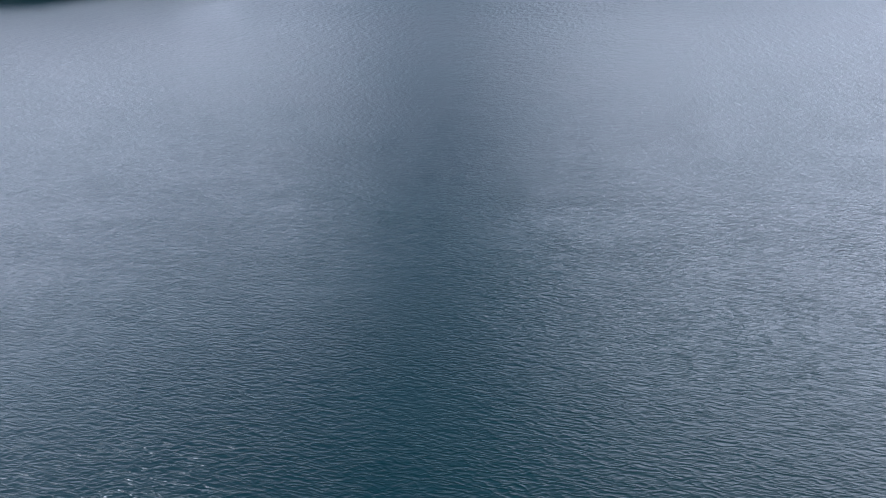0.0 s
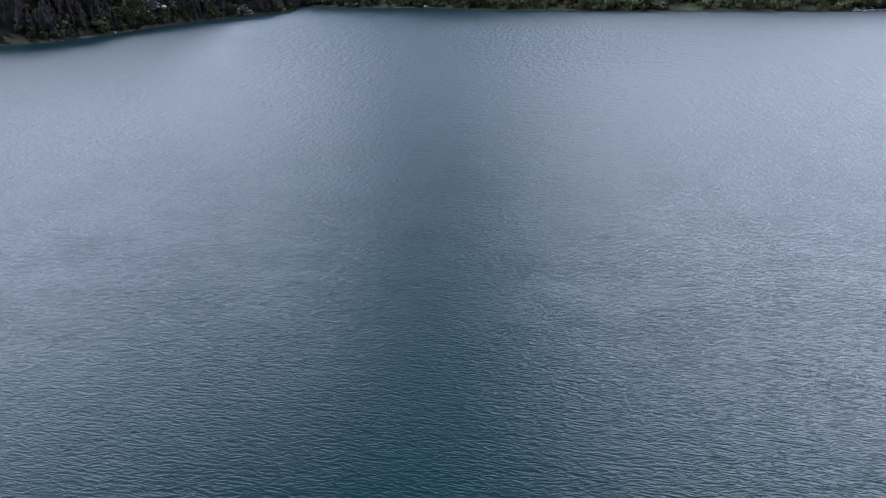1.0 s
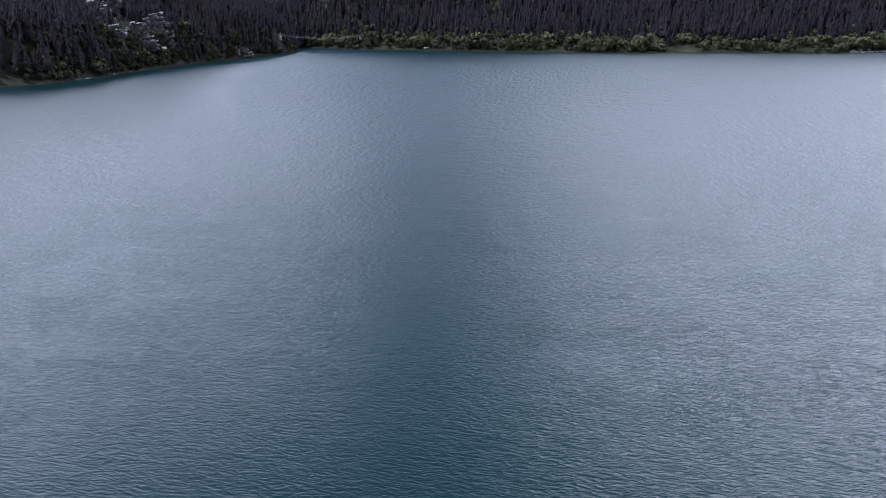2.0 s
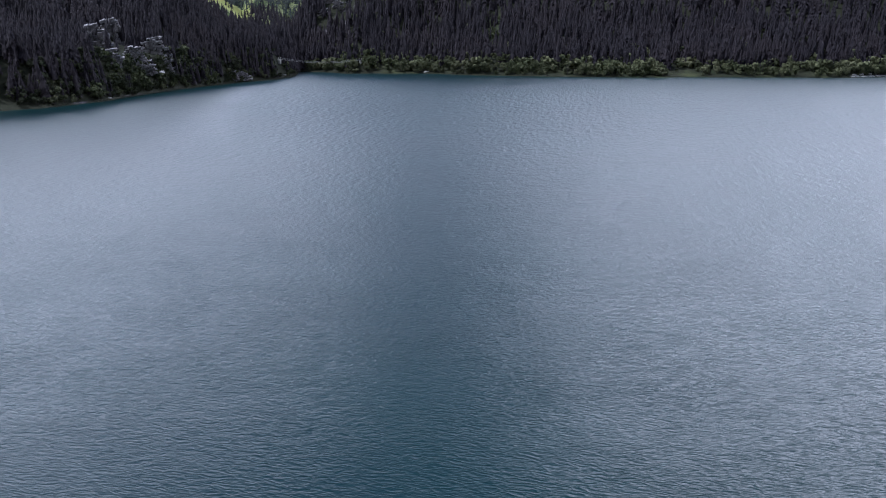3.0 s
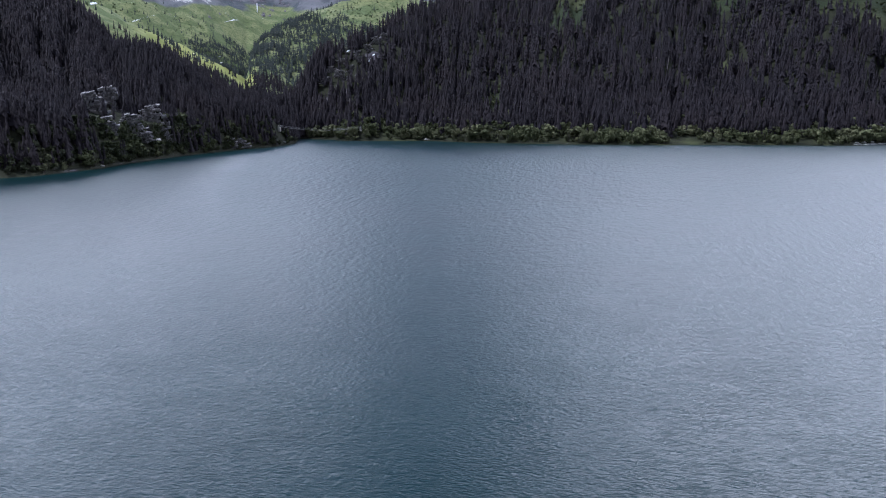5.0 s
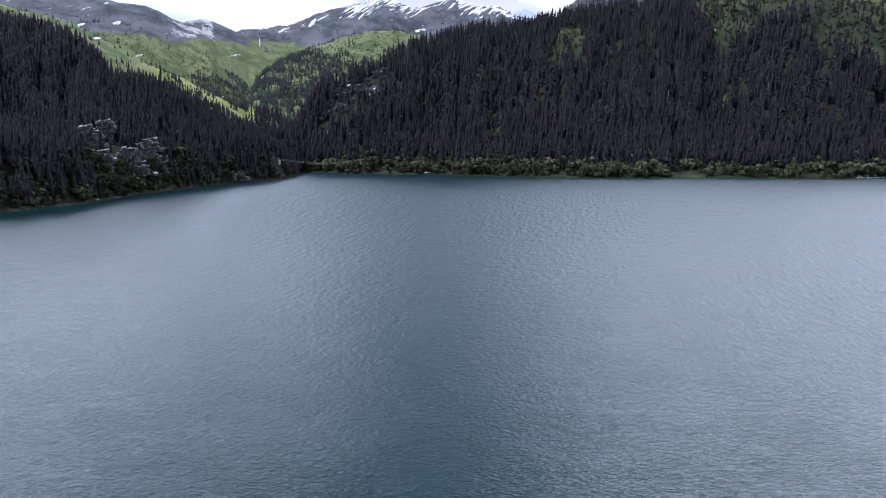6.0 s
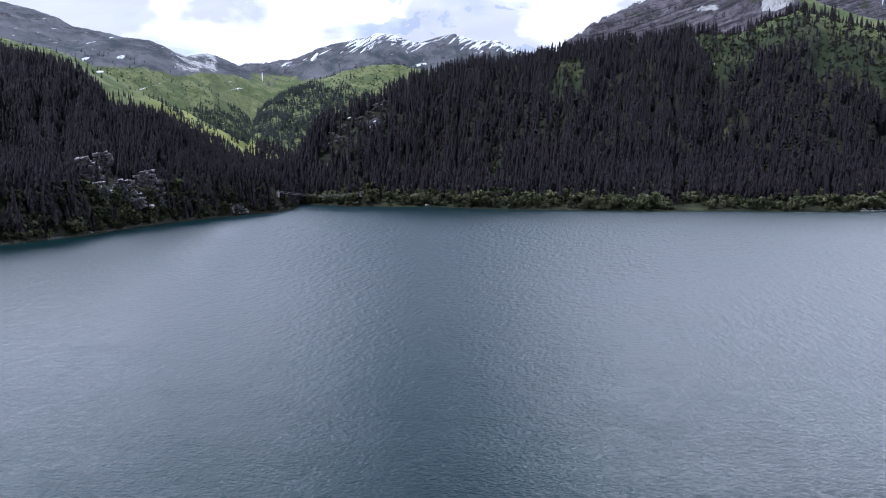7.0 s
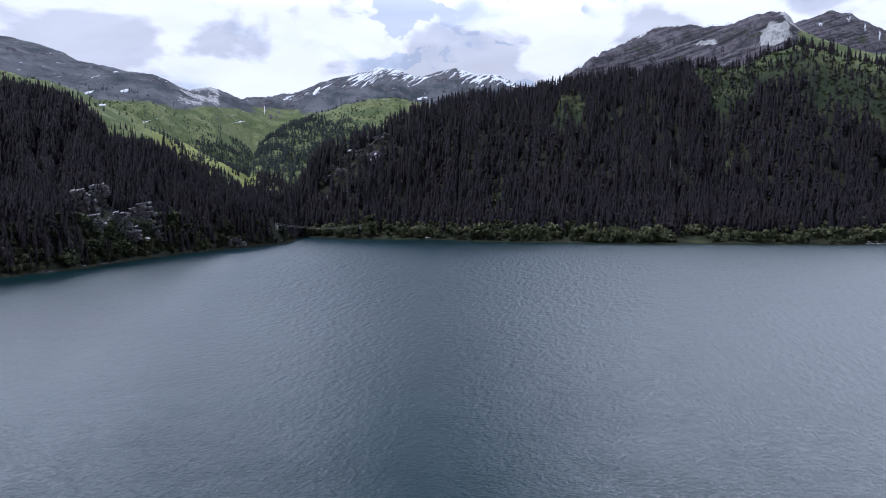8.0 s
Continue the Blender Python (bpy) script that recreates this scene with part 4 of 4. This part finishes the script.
def plant_bushes():
    models = []
    for (V, F), (W, G) in BUSH:
        models.append((mesh_from("foliage", np.array([tuple(v) for v in V]), np.array(F), [M_LEAF]),
                       mesh_from("foliage", np.array([tuple(v) for v in V]), np.array(F), [M_LEAF_PALE]),
                       mesh_from("stems", np.array([tuple(v) for v in W]), np.array(G), [M_BARK]),
                       mesh_from("foliage", np.array([tuple(v) for v in V]), np.array(F), [M_LEAF_SHADED])))
    spots = []
    x, y = scatter(-34, 34, 378, 960, 3.1)
    info = land(x, y)
    z, az, d, d0 = info[:4]
    past = d - d0
    n1 = fbm(x / 30, y / 30, 3, 81)
    left = az < -11.5
    p = np.where(left, step(0, 2, past) * step(40, 20, past + 12 * n1) * 0.86, step(1, 3, past) * step(58, 24, past + 26 * n1) * (0.46 + 0.9 * n1) + step(170, 40, past) * 0.16 * step(0.0, 0.3, n1) * (past > 20))
    inlet = (az > -12.6) & (az < -8.6)
    p = np.where(inlet, p * 0.9, p) * (scree_share(x, y, *info) < 0.4) * (1 - 0.85 * step(0.30, 0.5, rock_share(x, y, *info)) * (past > 6))
    keep = (NP.uniform(0, 1, len(x)) < p) & (z > 0.5) & clear_of_bridge(x, y, 6)
    x, y, z, past, left, az = x[keep], y[keep], z[keep], past[keep], left[keep], az[keep]
    h = np.where(left, NP.uniform(2.5, 8.5, len(x)), 2.2 + 13 * NP.beta(1.3, 1.9, len(x)))
    h = np.where(past < 5, np.minimum(h, 4.5), h)
    order = np.argsort(past + NP.uniform(0, 16, len(x)))
    for j in order[:280]:
        m = models[RNG.randrange(len(models))]
        pale = RNG.random() < (0.12 if left[j] else 0.46)
        b = new("bush" if h[j] < 7 else "broadleaf_tree")
        w = h[j] * RNG.uniform(0.9, 1.35) if h[j] < 7 else h[j] * RNG.uniform(0.62, 0.85)
        b.matrix_basis = Matrix.LocRotScale((x[j], y[j], z[j] - 0.15), Euler((0, 0, RNG.uniform(0, 6.28))), (w, w, h[j]))
        # most bank bushes take the leaf colour that has shade painted in
        dark = left[j] and RNG.random() < 0.6
        part("foliage", m[1] if pale else m[3] if dark else m[0], b)
        part("stems", m[2], b)
        kind = "broad-leaved tree" if h[j] >= 7 else "leafy bush"
        tone = "pale grey-green" if pale else "dark green" if dark else "dull green"
        place = "on the rocky bank by the water" if left[j] else "on the grassy lake shore"
        tagged(b, f"{tone} {kind} {place}", "tree" if h[j] >= 7 else "bush", "bushes of the shore")
    rest = order[280:]
    deep = NP.uniform(0, 1, len(x)) < 0.62
    for pick, leafmat, lab in ((left & deep, M_LEAF_SHADED, "dark scrub on the rocky lake bank, shade in its leaf colour"), (left & ~deep, M_LEAF, "dull green bushes on the rocky lake bank"),
                               (~left & deep, M_LEAF, "green alder and willow scrub along the shore"), (~left & ~deep, M_LEAF_PALE, "pale grey-green willows along the shore")):
        r = rest[pick[rest]]
        ob = forest("undergrowth", lab, x[r], y[r], z[r] - 0.15, h[r], LIGHT_BUSH, [leafmat, M_BARK], (0.8, 1.3))
        tagged(ob, category="bushes")
    # light green scrub in the glades of the slopes
    x, y = scatter(-34, 34, 520, 1480, 6.5)
    info = land(x, y)
    md = meadow_share(x, y, *info)
    keep = (NP.uniform(0, 1, len(x)) < 0.55 * step(0.35, 0.6, md) * (info[2] < info[4])) & (info[0] > 8)
    ob = forest("scrub", "light green bushes in the glades between spruces", x[keep], y[keep], info[0][keep] - 0.2, 1.5 + 5.5 * NP.beta(1.3, 2.2, int(keep.sum())),
                FAR_BUSH, [M_LEAF, M_BARK], (1.0, 1.7))
    tagged(ob, category="bushes")


plant_bushes()


# ---------------------------------------------------------------- footbridge over the gorge mouth
def tube(bm, pts, r, n=6):
    """A round rod along a line of points."""
    rings = []
    for i, p in enumerate(pts):
        d = (Vector(pts[min(i + 1, len(pts) - 1)]) - Vector(pts[max(i - 1, 0)])).normalized()
        a = d.cross(Vector((0, 0, 1)))
        a = a.normalized() if a.length > 1e-3 else Vector((1, 0, 0))
        b = d.cross(a)
        rings.append([bm.verts.new(Vector(p) + (a * math.cos(6.283 * k / n) + b * math.sin(6.283 * k / n)) * r) for k in range(n)])
    for s, t in zip(rings[:-1], rings[1:]):
        for k in range(n):
            bm.faces.new((s[k], s[(k + 1) % n], t[(k + 1) % n], t[k]))
    bm.faces.new(rings[0][::-1])
    bm.faces.new(rings[-1])


def box(bm, c, size, turn=0.0, bevel=0.0):
    made = bmesh.ops.create_cube(bm, size=1.0)["verts"]
    m = Matrix.Translation(c) @ Matrix.Rotation(turn, 4, "Z") @ Matrix.Diagonal((*size, 1))
    bmesh.ops.transform(bm, matrix=m, verts=made)
    if bevel:
        edges = list({e for v in made for e in v.link_edges})
        bmesh.ops.bevel(bm, geom=edges, offset=bevel, segments=1, affect="EDGES")


def bearing(az, d, z):
    return Vector((HUB[0] + d * math.sin(radians(az)), HUB[1] + d * math.cos(radians(az)), z))


def build_footbridge():
    a, b = bearing(*BRIDGE_A), bearing(*BRIDGE_B)
    across = (b - a)
    turn = math.atan2(across.y, across.x)
    side = Vector((-math.sin(turn), math.cos(turn), 0))
    bridge = new("suspension_footbridge")
    N = 40

    def line(off, lift, sag):
        return [a.lerp(b, i / N) + side * off + Vector((0, 0, lift - sag * 4 * (i / N) * (1 - i / N))) for i in range(N + 1)]
    bm = bmesh.new()
    low = line(0, 0, 3.2)
    for p, q in zip(low[:-1], low[1:]):
        for j in range(3):
            c = p.lerp(q, (j + 0.5) / 3)
            box(bm, c, ((q - p).length / 3 * 0.93, 1.1, 0.10), turn)
    part("deck", mesh_of("deck", bm, M_PLANK), bridge, "weathered plank walkway")
    for off in (-0.62, 0.62):
        bm = bmesh.new()
        tube(bm, line(off, 1.25, 3.2), 0.06)
        part("handrail_cable", mesh_of("handrail_cable", bm, M_STEEL), bridge)
        bm = bmesh.new()
        tube(bm, line(off, -0.05, 3.2), 0.07)
        part("deck_cable", mesh_of("deck_cable", bm, M_STEEL), bridge)
        bm = bmesh.new()
        for p, q in zip(line(off, 1.25, 3.2), line(off, 0.0, 3.2)):
            tube(bm, (p, q), 0.035, 4)
        part("railing", mesh_of("railing", bm, M_STEEL), bridge, "netted wire railing")
    for end, dirn in ((a, -1), (b, 1)):
        bm = bmesh.new()
        c = end + Vector((dirn * math.cos(turn), dirn * math.sin(turn), 0)) * 1.0
        box(bm, c + Vector((0, 0, -2.2)), (2.0, 2.8, 4.6), turn, 0.12)
        for off in (-1.2, 1.2):
            box(bm, c + side * off + Vector((0, 0, 1.2)), (0.5, 0.4, 1.3), turn, 0.06)
        part("abutment", mesh_of("abutment", bm, M_CONCRETE), bridge, "pale concrete anchor block")
    return tagged(bridge, "long slender suspension footbridge with pale concrete anchors", "bridge")


build_footbridge()


# ---------------------------------------------------------------- small things
def build_snag(az, el, h, lean):
    at = on_slope(az, el)
    bm = bmesh.new()
    tube(bm, [(0, 0, -0.6), (lean * 0.3, 0, h * 0.4), (lean * 0.7, 0, h * 0.75), (lean, 0, h)], 0.28, 6)
    for v in bm.verts:
        s = 1 - 0.7 * max(v.co.z, 0) / h
        v.co.y *= s
    for k in range(7):
        zz, a = h * (0.35 + 0.08 * k), k * 2.4
        tube(bm, [(lean * zz / h, 0, zz), (lean * zz / h + 0.9 * math.cos(a), 0.9 * math.sin(a), zz - 0.25)], 0.05, 4)
    ob = new("dead_tree", mesh_of("dead_tree", bm, M_DEAD))
    ob.location = at
    tagged(ob, "bare bleached standing dead spruce trunk on the slope", "dead tree", "dead trees")


for az, el, h, lean in ((-7.62, -0.6, 17, 0.4), (17.5, 2.4, 24, 1.0), (16.67, 2.7, 18, -0.4), (9.6, 2.5, 20, 0.5), (3.3, 1.1, 18, -0.3), (12.8, 3.9, 20, 0.6),
                        (5.0, 4.4, 20, 0.3), (21.6, 4.6, 18, -0.6), (24.5, 3.2, 20, 0.4), (-8.3, -0.8, 12, 0.8)):
    build_snag(az, el, h, lean)


def build_hut():
    at = on_slope(-17.04, 3.05)
    hut = new("alpine_hut")
    hut.location = at
    hut.rotation_euler = (0, 0, radians(20))
    bm = bmesh.new()
    box(bm, Vector((0, 0, 1.6)), (12, 7, 4.2), 0, 0.05)
    part("walls", mesh_of("walls", bm, M_LIME), hut, "pale rendered walls")
    bm = bmesh.new()
    ridge = [bm.verts.new(v) for v in ((-7, 0, 6.6), (7, 0, 6.6))]
    for s in (-1, 1):
        e = [bm.verts.new(v) for v in ((-7, s * 4.5, 3.4), (7, s * 4.5, 3.4), (-7, s * 4.5, 3.15), (7, s * 4.5, 3.15), (-7, 0, 6.3), (7, 0, 6.3))]
        bm.faces.new((ridge[0], ridge[1], e[1], e[0]))
        bm.faces.new((e[0], e[1], e[3], e[2]))
        bm.faces.new((e[2], e[3], e[5], e[4]))
    part("roof", mesh_of("roof", bm, M_LIME), hut, "light grey sheet roof")
    tagged(hut, "small pale mountain hut on the bright meadow", "hut")


build_hut()


def drape(name, az0, el0, az1, el1, wide, mat, label, cat, lift=1.2, wob=0.4):
    """A thin patch that lies on the ground between two bearings, with an uneven outline."""
    bm = bmesh.new()
    rows = []
    N = 14
    for i in range(N + 1):
        t = i / N
        c = on_slope(az0 + (az1 - az0) * t, el0 + (el1 - el0) * t)
        c2 = on_slope(az0 + (az1 - az0) * t, el0 + (el1 - el0) * t + 0.02)
        away = Vector((c.x - HUB[0], c.y - HUB[1], 0)).normalized()
        along = Vector((math.cos(radians(az0)), -math.sin(radians(az0)), 0))
        w = wide * (math.sin(math.pi * (0.08 + 0.84 * t)) ** 0.7) * (1 + wob * noise.noise((i * 0.9, wide, az0)))
        axis = along if abs(el1 - el0) > abs(az1 - az0) else away
        row = []
        for s in (-1, -0.4, 0.4, 1):
            q = c + axis * w * s
            row.append(bm.verts.new((q.x, q.y, height(q.x, q.y) + lift)))
        rows.append(row)
    for p, q in zip(rows[:-1], rows[1:]):
        for k in range(3):
            bm.faces.new((p[k], p[k + 1], q[k + 1], q[k]))
    bmesh.ops.recalc_face_normals(bm, faces=bm.faces)
    geom = bmesh.ops.extrude_face_region(bm, geom=list(bm.faces))
    bmesh.ops.translate(bm, verts=[v for v in geom["geom"] if isinstance(v, bmesh.types.BMVert)], vec=(0, 0, -lift * 2.5))
    ob = new(name, mesh_of(name, bm, mat, True))
    return tagged(ob, label, cat)


for az0, el0, az1, el1, w in ((-24.35, 8.02, -23.8, 8.12, 16), (-26.7, 7.68, -26.1, 7.9, 9), (-24.8, 9.33, -24.5, 9.4, 7), (-25.8, 6.95, -25.3, 7.0, 8),
                              (-12.9, 7.9, -12.1, 8.3, 16), (-10.35, 8.5, -9.95, 9.1, 14), (-2.5, 8.3, -1.4, 8.48, 12)):
    tagged(drape("snow_patch", az0, el0, az1, el1, w, M_SNOW, "old white snow patch lying on the mountain side", "snow"), group="snow patches")
drape("waterfall", -14.13, 6.9, -14.13, 7.5, 2, M_SNOW, "thin white waterfall dropping over a rock step", "waterfall", 2.5, 0.3)


def build_boulder(az, el, size, seed):
    at = on_slope(az, el)
    bm = bmesh.new()
    bmesh.ops.create_icosphere(bm, subdivisions=3, radius=1.0)
    for v in bm.verts:
        v.co *= 1 + 0.35 * noise.fractal(v.co * 1.4 + Vector((seed, 0, 0)), 1.0, 2.0, 3)
        v.co = Vector((v.co.x * size * 1.5, v.co.y * size, v.co.z * size * 0.6))
    ob = new("boulder", mesh_of("boulder", bm, M_CONCRETE))
    ob.location = at + Vector((0, 0, 0.1))
    tagged(ob, "pale grey boulder at the water's edge", "rock", "boulders of the shore")


for k, (az, el, size) in enumerate([(-1.41, -2.66, 1.6), (-1.2, -2.64, 0.9), (30.9, -2.35, 1.5), (31.3, -2.3, 2.0), (31.8, -2.25, 1.6), (-16.4, -3.3, 1.2), (-15.9, -3.25, 0.9),
                                    (-27.1, -4.6, 1.0), (-13.0, -2.9, 1.3)]):
    build_boulder(az, el, size, k * 3.7 + 1)


def plant_dwarf_scrub():
    """Low dark bushes that dot the far pastures."""
    x, y = scatter(-33, 8, 1200, 3400, 12.5)
    info = land(x, y)
    z, az, d, d0, dA, dB, dC = info
    n1 = fbm(x / 160, y / 160, 4, 57)
    keep = (d > dA * 1.06) & (NP.uniform(0, 1, len(x)) < (step(-0.1, 0.35, n1) * 0.6 + 0.06)) & (rock_share(x, y, *info) < 0.4) & (valley_wood(x, y, *info) < 0.5) & (heath_share(x, y, *info) < 0.4)
    ob = forest("pasture_scrub", "low dark green scrub dotting the far pastures", x[keep], y[keep], z[keep] - 0.3, 1.5 + 6 * NP.beta(1.2, 2.4, int(keep.sum())),
                FAR_BUSH, [M_LEAF_FAR, M_BARK], (1.1, 1.9))
    tagged(ob, category="bushes")


plant_dwarf_scrub()
